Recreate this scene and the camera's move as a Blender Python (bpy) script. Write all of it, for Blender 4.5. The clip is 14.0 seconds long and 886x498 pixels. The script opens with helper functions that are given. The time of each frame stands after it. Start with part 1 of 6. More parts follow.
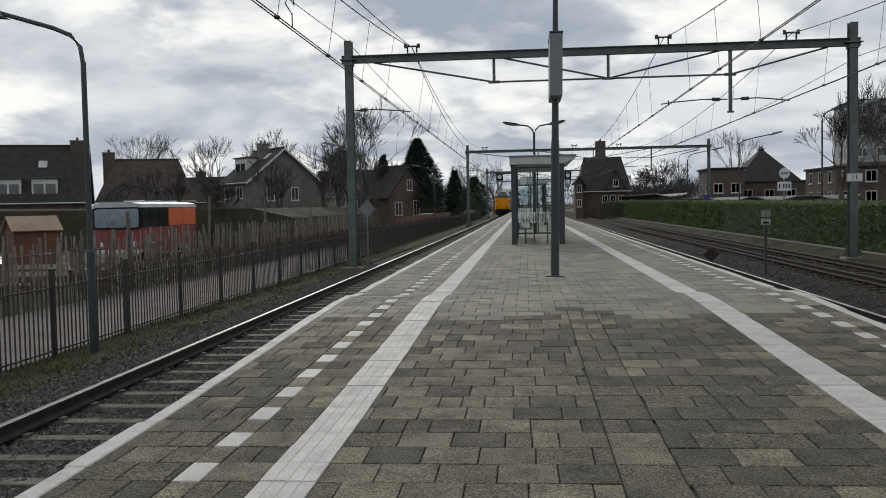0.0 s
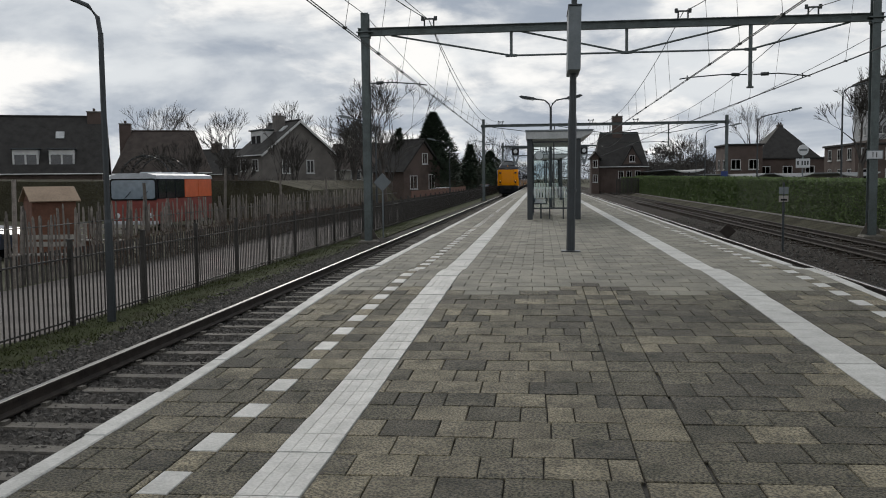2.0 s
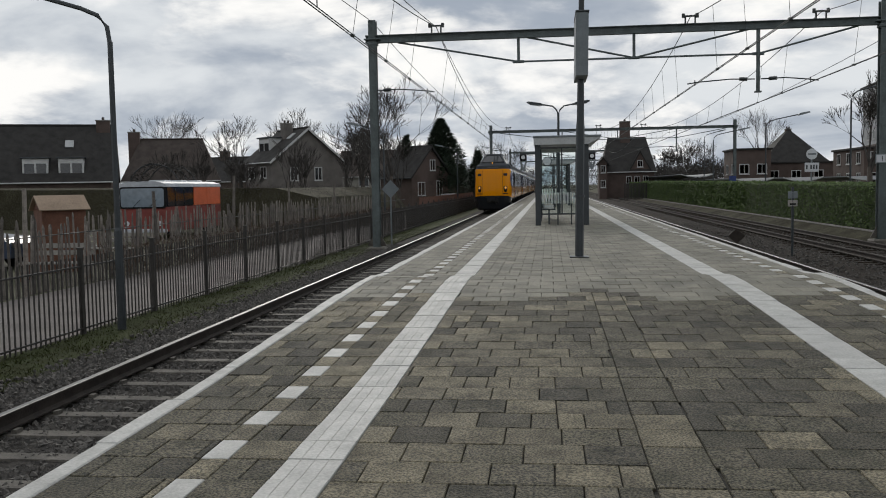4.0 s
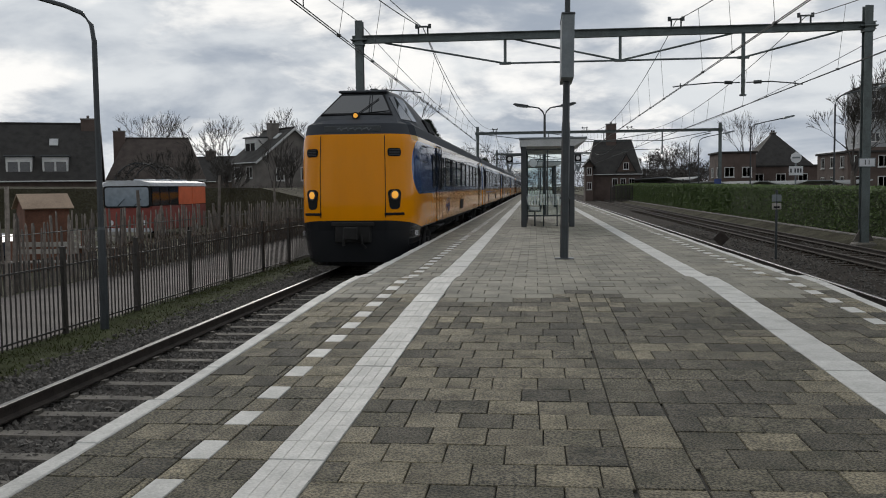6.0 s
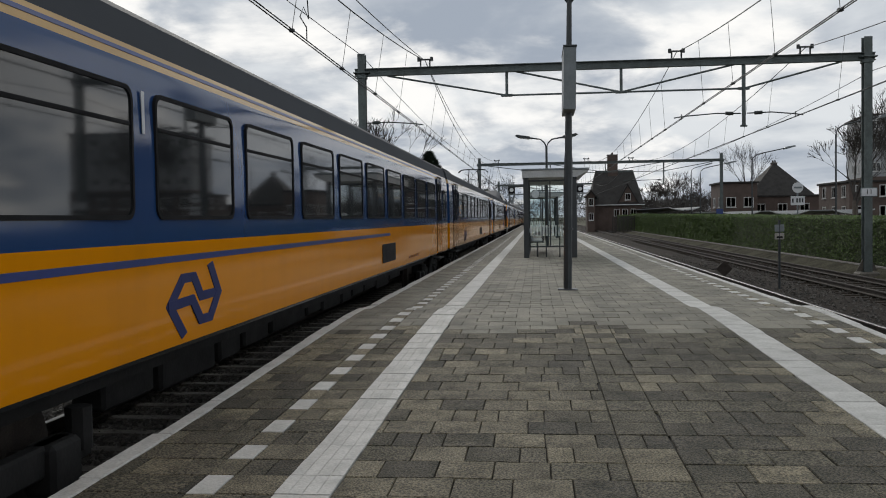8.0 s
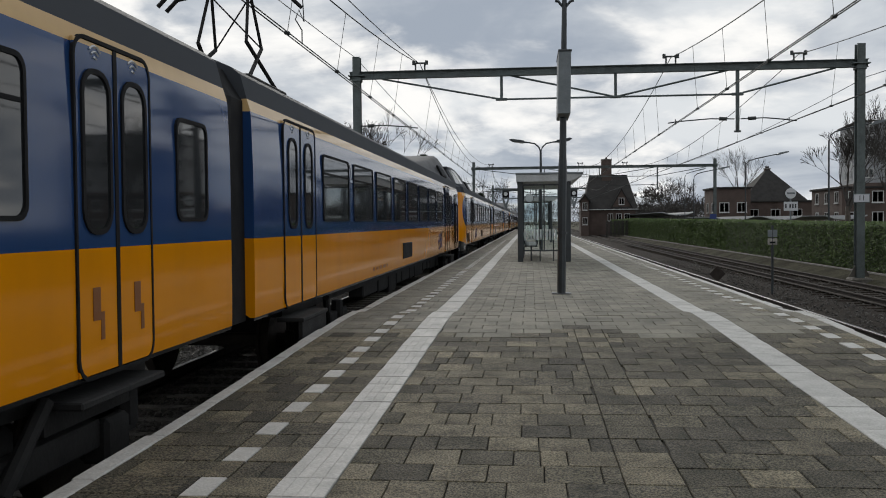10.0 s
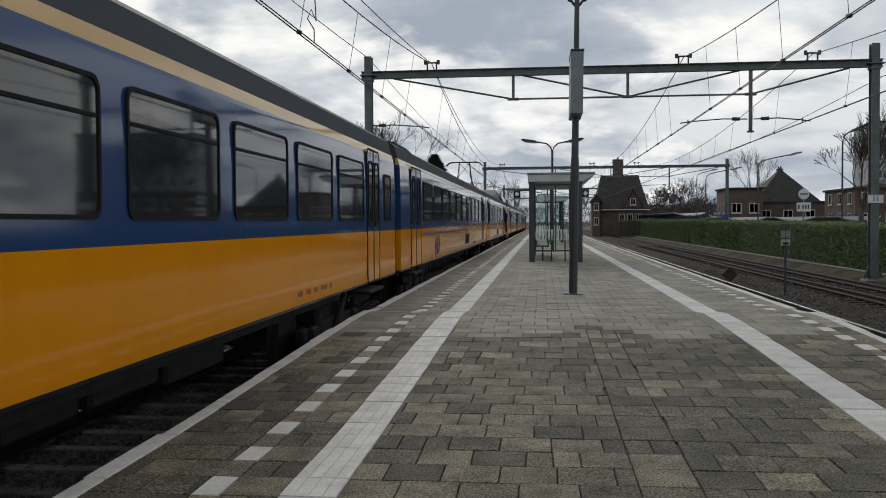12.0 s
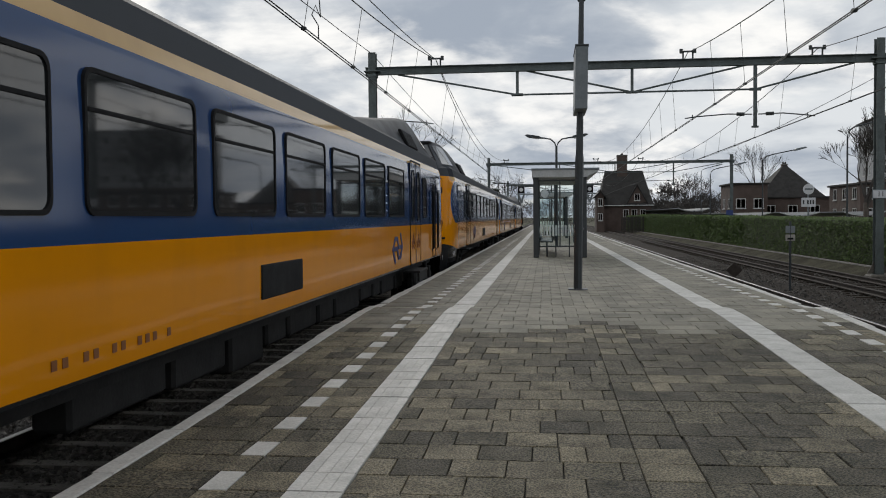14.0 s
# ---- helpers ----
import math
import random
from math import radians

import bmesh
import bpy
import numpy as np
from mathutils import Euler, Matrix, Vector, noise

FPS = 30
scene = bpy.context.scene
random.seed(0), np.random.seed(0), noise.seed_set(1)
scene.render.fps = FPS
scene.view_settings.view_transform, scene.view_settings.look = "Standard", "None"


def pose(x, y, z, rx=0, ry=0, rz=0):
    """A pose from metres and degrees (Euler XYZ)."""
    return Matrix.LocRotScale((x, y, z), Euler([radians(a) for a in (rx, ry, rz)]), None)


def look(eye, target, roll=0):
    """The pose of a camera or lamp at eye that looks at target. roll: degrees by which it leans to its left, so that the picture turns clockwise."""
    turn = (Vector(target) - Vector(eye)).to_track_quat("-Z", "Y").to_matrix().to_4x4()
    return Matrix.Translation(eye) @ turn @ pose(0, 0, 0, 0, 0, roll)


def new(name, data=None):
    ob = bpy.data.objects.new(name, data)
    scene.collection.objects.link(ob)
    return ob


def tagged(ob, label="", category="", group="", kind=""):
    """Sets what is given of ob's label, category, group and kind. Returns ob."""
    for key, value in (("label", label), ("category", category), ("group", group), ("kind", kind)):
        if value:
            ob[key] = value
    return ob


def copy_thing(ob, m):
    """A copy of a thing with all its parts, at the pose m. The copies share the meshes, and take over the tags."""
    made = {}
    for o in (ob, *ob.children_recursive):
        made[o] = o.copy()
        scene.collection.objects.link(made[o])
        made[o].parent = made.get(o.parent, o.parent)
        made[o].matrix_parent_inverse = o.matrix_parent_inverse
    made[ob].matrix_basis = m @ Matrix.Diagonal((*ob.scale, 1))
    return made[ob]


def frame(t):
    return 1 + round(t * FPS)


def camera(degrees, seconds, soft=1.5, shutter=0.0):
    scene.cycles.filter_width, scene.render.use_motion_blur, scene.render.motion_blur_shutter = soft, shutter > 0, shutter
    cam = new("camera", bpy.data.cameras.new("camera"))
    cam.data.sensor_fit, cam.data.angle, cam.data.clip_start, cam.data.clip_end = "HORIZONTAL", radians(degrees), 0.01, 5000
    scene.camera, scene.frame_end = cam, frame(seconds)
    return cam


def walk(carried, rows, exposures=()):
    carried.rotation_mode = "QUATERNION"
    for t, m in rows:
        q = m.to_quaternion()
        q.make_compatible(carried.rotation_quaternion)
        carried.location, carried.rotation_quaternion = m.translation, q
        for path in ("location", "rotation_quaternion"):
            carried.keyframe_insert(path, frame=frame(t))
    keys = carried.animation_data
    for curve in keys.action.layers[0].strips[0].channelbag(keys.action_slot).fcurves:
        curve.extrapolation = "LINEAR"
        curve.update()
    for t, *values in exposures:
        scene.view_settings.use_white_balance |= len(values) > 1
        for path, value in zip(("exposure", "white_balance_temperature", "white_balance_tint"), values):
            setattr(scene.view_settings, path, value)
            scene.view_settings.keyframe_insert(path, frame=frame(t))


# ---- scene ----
cam = camera(52.0, 14.0, soft=1.0)
PATH = [
    (0, pose(-0.000, 0.000, 1.400, 87.290, 1.172, 5.185)),
    (0.5, pose(-0.001, -0.004, 1.400, 87.184, 1.054, 5.308)),
    (1, pose(-0.007, -0.010, 1.401, 86.794, 0.919, 5.570)),
    (1.5, pose(-0.008, -0.015, 1.401, 86.205, 0.530, 5.725)),
    (2, pose(-0.016, 0.003, 1.401, 85.672, 0.673, 6.135)),
    (2.5, pose(-0.015, 0.006, 1.398, 85.525, 0.879, 6.461)),
    (3, pose(-0.025, 0.003, 1.402, 85.876, 0.996, 6.753)),
    (5.5, pose(-0.010, -0.018, 1.406, 86.123, 0.834, 6.017)),
    (6, pose(-0.004, -0.005, 1.401, 86.132, 0.648, 5.780)),
    (6.5, pose(-0.004, -0.004, 1.399, 86.315, 0.603, 5.690)),
    (7, pose(-0.001, -0.008, 1.403, 87.126, 0.815, 5.687)),
    (7.5, pose(-0.014, -0.008, 1.404, 87.758, 0.878, 5.738)),
    (8, pose(-0.024, 0.002, 1.405, 88.098, 0.883, 5.908)),
    (10.5, pose(-0.032, -0.008, 1.403, 88.328, 0.508, 5.475)),
    (11, pose(-0.035, 0.004, 1.403, 88.379, 0.451, 5.707)),
    (11.5, pose(-0.037, 0.008, 1.397, 88.483, 0.405, 6.227)),
    (12, pose(-0.044, 0.019, 1.400, 88.315, 0.382, 6.207)),
    (12.5, pose(-0.042, 0.003, 1.398, 88.272, 0.418, 6.267)),
    (13, pose(-0.049, -0.001, 1.396, 88.281, 0.460, 6.164)),
    (13.5, pose(-0.057, -0.000, 1.400, 88.262, 0.405, 6.105)),
    (14, pose(-0.056, 0.008, 1.397, 88.064, 0.488, 6.451)),
]
walk(cam, PATH)


# ---------------------------------------------------------------- world and sun
SUN_ELEV, SUN_TURN = 24.0, -12.0     # degrees; the sun stands behind cloud, ahead and a little to the left


def build_world():
    w = bpy.data.worlds.new("cloudy_sky")
    w.use_nodes = True
    scene.world = w
    nt = w.node_tree
    nt.nodes.clear()
    N, L = nt.nodes.new, nt.links.new
    out, bg = N("ShaderNodeOutputWorld"), N("ShaderNodeBackground")
    sky = N("ShaderNodeTexSky")
    sky.sky_type, sky.sun_disc = "NISHITA", False
    sky.sun_elevation, sky.sun_rotation = radians(SUN_ELEV), radians(SUN_TURN)
    co, sep = N("ShaderNodeTexCoord"), N("ShaderNodeSeparateXYZ")
    L(co.outputs["Generated"], sep.inputs[0])

    def math_node(op, a, b):
        n = N("ShaderNodeMath")
        n.operation = op
        for i, v in enumerate((a, b)):
            if isinstance(v, (int, float)):
                n.inputs[i].default_value = v
            elif v is not None:
                L(v, n.inputs[i])
        return n.outputs[0]

    # cloud sheet: the direction met with a flat layer overhead
    up = math_node("ADD", math_node("MAXIMUM", sep.outputs[2], 0.0), 0.30)
    flat = N("ShaderNodeCombineXYZ")
    L(math_node("DIVIDE", sep.outputs[0], up), flat.inputs[0])
    L(math_node("DIVIDE", sep.outputs[1], up), flat.inputs[1])

    def cloud(scale, detail, shift, lo, hi, rough=0.55):
        m = N("ShaderNodeMapping")
        m.inputs["Location"].default_value = (shift, shift * 0.7, shift * 0.3)
        L(flat.outputs[0], m.inputs["Vector"])
        n, r = N("ShaderNodeTexNoise"), N("ShaderNodeMapRange")
        n.inputs["Scale"].default_value, n.inputs["Detail"].default_value = scale, detail
        n.inputs["Roughness"].default_value = rough
        n.inputs["Distortion"].default_value = 0.25
        r.interpolation_type = "SMOOTHSTEP"
        r.inputs["From Min"].default_value, r.inputs["From Max"].default_value = lo, hi
        L(m.outputs[0], n.inputs["Vector"])
        L(n.outputs[0], r.inputs[0])
        return r.outputs[0]

    def mix(f, a, b):
        n = N("ShaderNodeMix")
        n.data_type = "RGBA"
        L(f, n.inputs[0])
        for i, v in ((6, a), (7, b)):
            if isinstance(v, tuple):
                n.inputs[i].default_value = (*v, 1)
            else:
                L(v, n.inputs[i])
        return n.outputs[2]

    blue = N("ShaderNodeMix")
    blue.data_type = "RGBA"
    blue.blend_type = "MULTIPLY"
    blue.inputs[0].default_value = 1.0
    L(sky.outputs[0], blue.inputs[6])
    blue.inputs[7].default_value = (0.075, 0.095, 0.12, 1)
    shade = mix(cloud(2.1, 9, 3.1, 0.36, 0.64, 0.54), (0.36, 0.41, 0.485), (0.74, 0.77, 0.795))
    lit = mix(cloud(2.4, 8, 11.7, 0.49, 0.66, 0.55), shade, (1.0, 0.99, 0.965))
    final = mix(cloud(1.3, 8, 7.3, 0.20, 0.34), blue.outputs[2], lit)
    L(final, bg.inputs[0])
    bg.inputs[1].default_value = 1.0
    L(bg.outputs[0], out.inputs[0])


build_world()
sun = new("sun", bpy.data.lights.new("sun", "SUN"))
sun.data.energy, sun.data.angle, sun.data.color = 0.9, radians(14), (1.0, 0.95, 0.87)
sun.matrix_world = look((-20.8, 97.8, 44.5), (0, 0, 0))


# ---------------------------------------------------------------- materials
def mat(name, base, rough=0.6, metal=0.0, vary=0.25, scale=3.0, fine=40.0, bump=0.15, tint=None, each=0.0, coat=0.0,
        spec=0.5, grain=(0.3, 0.7)):
    """A surface with colour variation at two scales, bump and, with each, a shade of its own for every object."""
    m = bpy.data.materials.new(name)
    m.use_nodes = True
    nt = m.node_tree
    N, L = nt.nodes.new, nt.links.new
    b = nt.nodes["Principled BSDF"]
    co, mp = N("ShaderNodeTexCoord"), N("ShaderNodeMapping")
    L(co.outputs["Object"], mp.inputs[0])
    info = N("ShaderNodeObjectInfo")
    n1, n2 = N("ShaderNodeTexNoise"), N("ShaderNodeTexNoise")
    for n, s, d in ((n1, scale, 5), (n2, fine, 3)):
        n.noise_dimensions = "4D"
        n.inputs["Scale"].default_value, n.inputs["Detail"].default_value = s, d
        L(mp.outputs[0], n.inputs["Vector"])
        mul = N("ShaderNodeMath")
        mul.operation, mul.inputs[1].default_value = "MULTIPLY", 37.0
        L(info.outputs["Random"], mul.inputs[0])
        L(mul.outputs[0], n.inputs["W"])
    tint = tint or tuple(c * 0.45 for c in base)
    mx = N("ShaderNodeMix")
    mx.data_type = "RGBA"
    mx.inputs[6].default_value, mx.inputs[7].default_value = (*base, 1), (*tint, 1)
    rg = N("ShaderNodeMapRange")
    rg.inputs["From Min"].default_value, rg.inputs["From Max"].default_value = 0.42, 0.75
    rg.inputs["To Max"].default_value = min(1.0, vary * 2.2)
    L(n1.outputs[0], rg.inputs[0])
    L(rg.outputs[0], mx.inputs[0])
    hv = N("ShaderNodeHueSaturation")
    L(mx.outputs[2], hv.inputs["Color"])
    val = N("ShaderNodeMapRange")
    val.inputs["From Min"].default_value, val.inputs["From Max"].default_value = grain
    val.inputs["To Min"].default_value, val.inputs["To Max"].default_value = 1 - vary * 0.7, 1 + vary * 0.7
    L(n2.outputs[0], val.inputs[0])
    if each:
        e = N("ShaderNodeMapRange")
        e.inputs["To Min"].default_value, e.inputs["To Max"].default_value = 1 - each, 1 + each
        isl, fr, ad = N("ShaderNodeNewGeometry"), N("ShaderNodeMath"), N("ShaderNodeMath")
        ad.operation, fr.operation = "ADD", "FRACT"
        L(isl.outputs["Random Per Island"], ad.inputs[0])
        L(info.outputs["Random"], ad.inputs[1])
        L(ad.outputs[0], fr.inputs[0])
        L(fr.outputs[0], e.inputs[0])
        k = N("ShaderNodeMath")
        k.operation = "MULTIPLY"
        L(e.outputs[0], k.inputs[0])
        L(val.outputs[0], k.inputs[1])
        L(k.outputs[0], hv.inputs["Value"])
    else:
        L(val.outputs[0], hv.inputs["Value"])
    L(hv.outputs[0], b.inputs["Base Color"])
    rr = N("ShaderNodeMapRange")
    rr.inputs["To Min"].default_value, rr.inputs["To Max"].default_value = rough * 0.75, min(1, rough * 1.25)
    L(n1.outputs[0], rr.inputs[0])
    L(rr.outputs[0], b.inputs["Roughness"])
    b.inputs["Metallic"].default_value = metal
    b.inputs["Coat Weight"].default_value = coat
    b.inputs["Coat Roughness"].default_value = 0.08
    b.inputs["Specular IOR Level"].default_value = spec
    if bump:
        bp = N("ShaderNodeBump")
        bp.inputs["Strength"].default_value, bp.inputs["Distance"].default_value = bump, 0.02
        L(n2.outputs[0], bp.inputs["Height"])
        L(bp.outputs[0], b.inputs["Normal"])
    return m


def glow(name, color, strength):
    m = bpy.data.materials.new(name)
    m.use_nodes = True
    b = m.node_tree.nodes["Principled BSDF"]
    b.inputs["Base Color"].default_value = (*color, 1)
    b.inputs["Emission Color"].default_value, b.inputs["Emission Strength"].default_value = (*color, 1), strength
    return m


def glass(name, color, rough=0.02):
    m = bpy.data.materials.new(name)
    m.use_nodes = True
    b = m.node_tree.nodes["Principled BSDF"]
    b.inputs["Base Color"].default_value = (*color, 1)
    b.inputs["Roughness"].default_value, b.inputs["Transmission Weight"].default_value, b.inputs["IOR"].default_value = rough, 1.0, 1.1
    return m


def livery(name, nose):
    """Train paint by height on the body: yellow below, blue above, a cream line, dark roof; nose: the rounded start of the blue."""
    m = mat(name, (0.8, 0.4, 0.02), 0.34, 0, 0.10, 0.8, 9.0, 0.02)
    nt = m.node_tree
    N, L = nt.nodes.new, nt.links.new
    b = nt.nodes["Principled BSDF"]
    co, sep = N("ShaderNodeTexCoord"), N("ShaderNodeSeparateXYZ")
    L(co.outputs["Object"], sep.inputs[0])
    X, Y, Z = sep.outputs

    def op(kind, a, c):
        n = N("ShaderNodeMath")
        n.operation = kind
        for i, v in enumerate((a, c)):
            if isinstance(v, (int, float)):
                n.inputs[i].default_value = v
            else:
                L(v, n.inputs[i])
        return n.outputs[0]

    def over(f, under, color):
        n = N("ShaderNodeMix")
        n.data_type = "RGBA"
        L(f, n.inputs[0])
        n.inputs[7].default_value = (*color, 1)
        if isinstance(under, tuple):
            n.inputs[6].default_value = (*under, 1)
        else:
            L(under, n.inputs[6])
        return n.outputs[2]

    yellow, blue, cream, dark = (0.68, 0.245, 0.0015), (0.018, 0.052, 0.150), (0.60, 0.40, 0.18), (0.045, 0.050, 0.058)
    is_blue = op("GREATER_THAN", Z, 1.83)
    is_cream = op("GREATER_THAN", Z, 3.10)
    if nose:
        e = op("ADD", op("POWER", op("DIVIDE", op("ABSOLUTE", op("SUBTRACT", Y, 2.25), 0), 0.75), 2.0), op("POWER", op("DIVIDE", op("ABSOLUTE", op("SUBTRACT", Z, 2.47), 0), 0.65), 2.0))
        behind = op("GREATER_THAN", Y, 2.25)
        is_blue = op("MULTIPLY", is_blue, op("MAXIMUM", behind, op("LESS_THAN", e, 1.0)))
        is_cream = op("MULTIPLY", is_cream, op("GREATER_THAN", Y, 1.6))
    c = over(is_blue, yellow, blue)
    c = over(is_cream, c, cream)
    is_dark = op("GREATER_THAN", Z, 3.225)
    c = over(is_dark, c, dark)
    L(op("ADD", 0.09, op("MULTIPLY", is_dark, 0.66)), b.inputs["Roughness"])
    L(op("ADD", 0.18, op("MULTIPLY", op("SUBTRACT", is_blue, is_cream), 0.20)), b.inputs["Specular IOR Level"])
    low = op("LESS_THAN", Z, 1.03)
    if nose:
        low = op("MAXIMUM", low, op("LESS_THAN", op("ADD", Z, op("MULTIPLY", Y, 0.14)), 1.36))
    c = over(low, c, (0.016, 0.017, 0.019))
    # grime, streaked downwards
    mp, ns, rg = N("ShaderNodeMapping"), N("ShaderNodeTexNoise"), N("ShaderNodeMapRange")
    mp.inputs["Scale"].default_value = (1.5, 1.5, 0.25)
    ns.inputs["Scale"].default_value, ns.inputs["Detail"].default_value = 1.6, 6
    rg.inputs["From Min"].default_value, rg.inputs["From Max"].default_value, rg.inputs["To Max"].default_value = 0.45, 0.8, 0.10
    L(co.outputs["Object"], mp.inputs[0])
    L(mp.outputs[0], ns.inputs["Vector"])
    L(ns.outputs[0], rg.inputs[0])
    c = over(rg.outputs[0], c, (0.020, 0.020, 0.022))
    L(c, b.inputs["Base Color"])
    return m


M = {}
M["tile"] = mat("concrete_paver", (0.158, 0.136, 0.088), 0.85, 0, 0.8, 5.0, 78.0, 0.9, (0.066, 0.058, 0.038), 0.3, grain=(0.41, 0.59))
M["tile_far"] = mat("pale_concrete_paver", (0.186, 0.174, 0.134), 0.8, 0, 0.42, 2.0, 70.0, 0.45, (0.105, 0.099, 0.082), 0.15)
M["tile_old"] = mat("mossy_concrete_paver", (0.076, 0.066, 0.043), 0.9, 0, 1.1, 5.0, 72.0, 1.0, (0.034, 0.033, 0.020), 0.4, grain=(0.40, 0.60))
M["sand"] = mat("joint_sand", (0.020, 0.018, 0.013), 0.95, 0, 0.4, 3.0, 50.0, 0.4)
M["white"] = mat("worn_white_paint", (0.465, 0.458, 0.432), 0.7, 0, 0.22, 6.0, 60.0, 0.25, (0.25, 0.245, 0.225), 0.08)
M["concrete"] = mat("old_concrete", (0.20, 0.19, 0.175), 0.9, 0, 0.3, 2.0, 40.0, 0.4)
M["sleeper"] = mat("dusty_concrete_sleeper", (0.115, 0.104, 0.088), 0.9, 0, 0.4, 3.0, 50.0, 0.4, (0.045, 0.04, 0.034), 0.15)
M["sleeper_dark"] = mat("stained_brown_sleeper", (0.034, 0.027, 0.021), 0.95, 0, 0.5, 3.0, 40.0, 0.5, (0.018, 0.014, 0.011), 0.2, spec=0.1)
M["ballast"] = mat("crushed_stone_bed", (0.045, 0.041, 0.037), 0.95, 0, 0.6, 14.0, 45.0, 1.0, (0.016, 0.015, 0.014), spec=0.08)
M["ballast_brown"] = mat("rust_stained_stone_bed", (0.030, 0.024, 0.019), 0.95, 0, 0.6, 12.0, 40.0, 1.0, (0.012, 0.010, 0.008), spec=0.08)
M["stone"] = mat("crushed_stone", (0.066, 0.060, 0.053), 0.9, 0, 0.4, 9.0, 60.0, 0.3, (0.05, 0.045, 0.04), 0.5)
M["rail"] = mat("polished_rail_steel", (0.17, 0.165, 0.16), 0.45, 1.0, 0.2, 6.0, 60.0, 0.05)
# rust, with the shade on the rail webs darkened into its colour
M["rust"] = mat("rusty_steel", (0.028, 0.020, 0.015), 0.9, 0.0, 0.4, 6.0, 60.0, 0.3)
M["grass"] = mat("rough_grass", (0.040, 0.048, 0.016), 0.95, 0, 0.5, 2.5, 40.0, 0.8, (0.026, 0.026, 0.012), spec=0.1)
M["ground"] = mat("earth_and_grass", (0.085, 0.085, 0.055), 0.95, 0, 0.5, 0.4, 9.0, 0.6, (0.05, 0.042, 0.03), spec=0.1)
M["path"] = mat("reddish_brick_paving", (0.108, 0.091, 0.084), 0.9, 0, 0.25, 1.2, 26.0, 0.4)
M["portal"] = mat("weathered_galvanised_steel", (0.105, 0.125, 0.125), 0.6, 0.35, 0.3, 3.0, 30.0, 0.1, (0.06, 0.065, 0.06))
M["darksteel"] = mat("dark_blue_grey_painted_steel", (0.030, 0.036, 0.040), 0.45, 0.0, 0.25, 4.0, 40.0, 0.08)
M["fence"] = mat("brown_black_painted_steel", (0.028, 0.024, 0.020), 0.6, 0, 0.3, 5.0, 40.0, 0.1)
M["wire"] = mat("dark_copper_wire", (0.045, 0.05, 0.05), 0.6, 0.3, 0.2, 5.0, 40.0, 0)
M["glass"] = glass("shelter_glass", (0.80, 0.87, 0.86))
M["print"] = glass("translucent_white_film", (0.92, 0.93, 0.93), 1.0)
M["greyroof"] = mat("light_grey_sheet", (0.42, 0.43, 0.43), 0.5, 0.1, 0.2, 2.0, 30.0, 0.05)
M["paling"] = mat("grey_weathered_chestnut", (0.180, 0.158, 0.138), 0.9, 0, 0.4, 6.0, 60.0, 0.4, (0.07, 0.06, 0.05), 0.45)
M["twig"] = mat("bare_twig_bark", (0.050, 0.044, 0.039), 0.95, 0, 0.3, 3.0, 30.0, 0.2)
M["brownhedge"] = mat("dry_brown_hedge", (0.070, 0.045, 0.030), 0.95, 0, 0.4, 6.0, 40.0, 0.4, None, 0.4)
M["leaf"] = mat("privet_leaf", (0.072, 0.116, 0.022), 0.7, 0, 0.35, 1.2, 30.0, 0, (0.036, 0.060, 0.015), 0.35)
M["bank"] = mat("mossy_dead_grass", (0.058, 0.054, 0.036), 0.95, 0, 0.6, 0.8, 14.0, 0.8, (0.020, 0.018, 0.012), spec=0.04)
M["greybrick"] = mat("grey_brown_brick", (0.150, 0.136, 0.124), 0.9, 0, 0.3, 1.0, 24.0, 0.3)
M["signblue"] = mat("blue_sign_enamel", (0.012, 0.035, 0.16), 0.4, 0, 0.1, 4, 40, 0)
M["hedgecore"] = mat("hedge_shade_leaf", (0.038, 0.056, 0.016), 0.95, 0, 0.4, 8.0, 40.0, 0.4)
M["conifer"] = mat("dark_conifer_needle", (0.040, 0.060, 0.036), 0.85, 0, 0.3, 1.0, 20.0, 0, (0.024, 0.038, 0.024), 0.4)
M["bark"] = mat("grey_brown_bark", (0.085, 0.070, 0.058), 0.95, 0, 0.35, 5.0, 40.0, 0.5)
M["tileroof"] = mat("dark_roof_tile", (0.038, 0.036, 0.034), 0.85, 0, 0.3, 1.5, 14.0, 0.3, spec=0.2)
M["brownroof"] = mat("brown_roof_tile", (0.050, 0.037, 0.030), 0.85, 0, 0.3, 1.5, 14.0, 0.3)
M["brick"] = mat("brown_brick", (0.105, 0.080, 0.066), 0.9, 0, 0.3, 1.0, 24.0, 0.3)
M["redbrick"] = mat("dark_red_brick", (0.088, 0.062, 0.052), 0.9, 0, 0.3, 1.0, 24.0, 0.3)
M["paintwhite"] = mat("white_window_paint", (0.50, 0.50, 0.49), 0.5, 0, 0.15, 3.0, 30.0, 0.02)
M["pane"] = mat("dark_window_pane", (0.020, 0.023, 0.026), 0.06, 0, 0.2, 1.0, 5.0, 0, spec=0.8)
M["trainpane"] = mat("tinted_train_window", (0.018, 0.020, 0.022), 0.04, 0, 0.15, 1.0, 5.0, 0, spec=0.7)
M["rubber"] = mat("black_rubber", (0.011, 0.011, 0.012), 0.75, 0, 0.2, 4.0, 40.0, 0.1, spec=0.15)
# near black: the shade beneath the cars is put into this colour
M["under"] = mat("shade_dark_underframe", (0.008, 0.0075, 0.007), 0.95, 0.0, 0.4, 4.0, 30.0, 0.2)
M["roofgrey"] = mat("dark_grey_train_roof", (0.045, 0.050, 0.058), 0.78, 0, 0.2, 2.0, 20.0, 0.05)
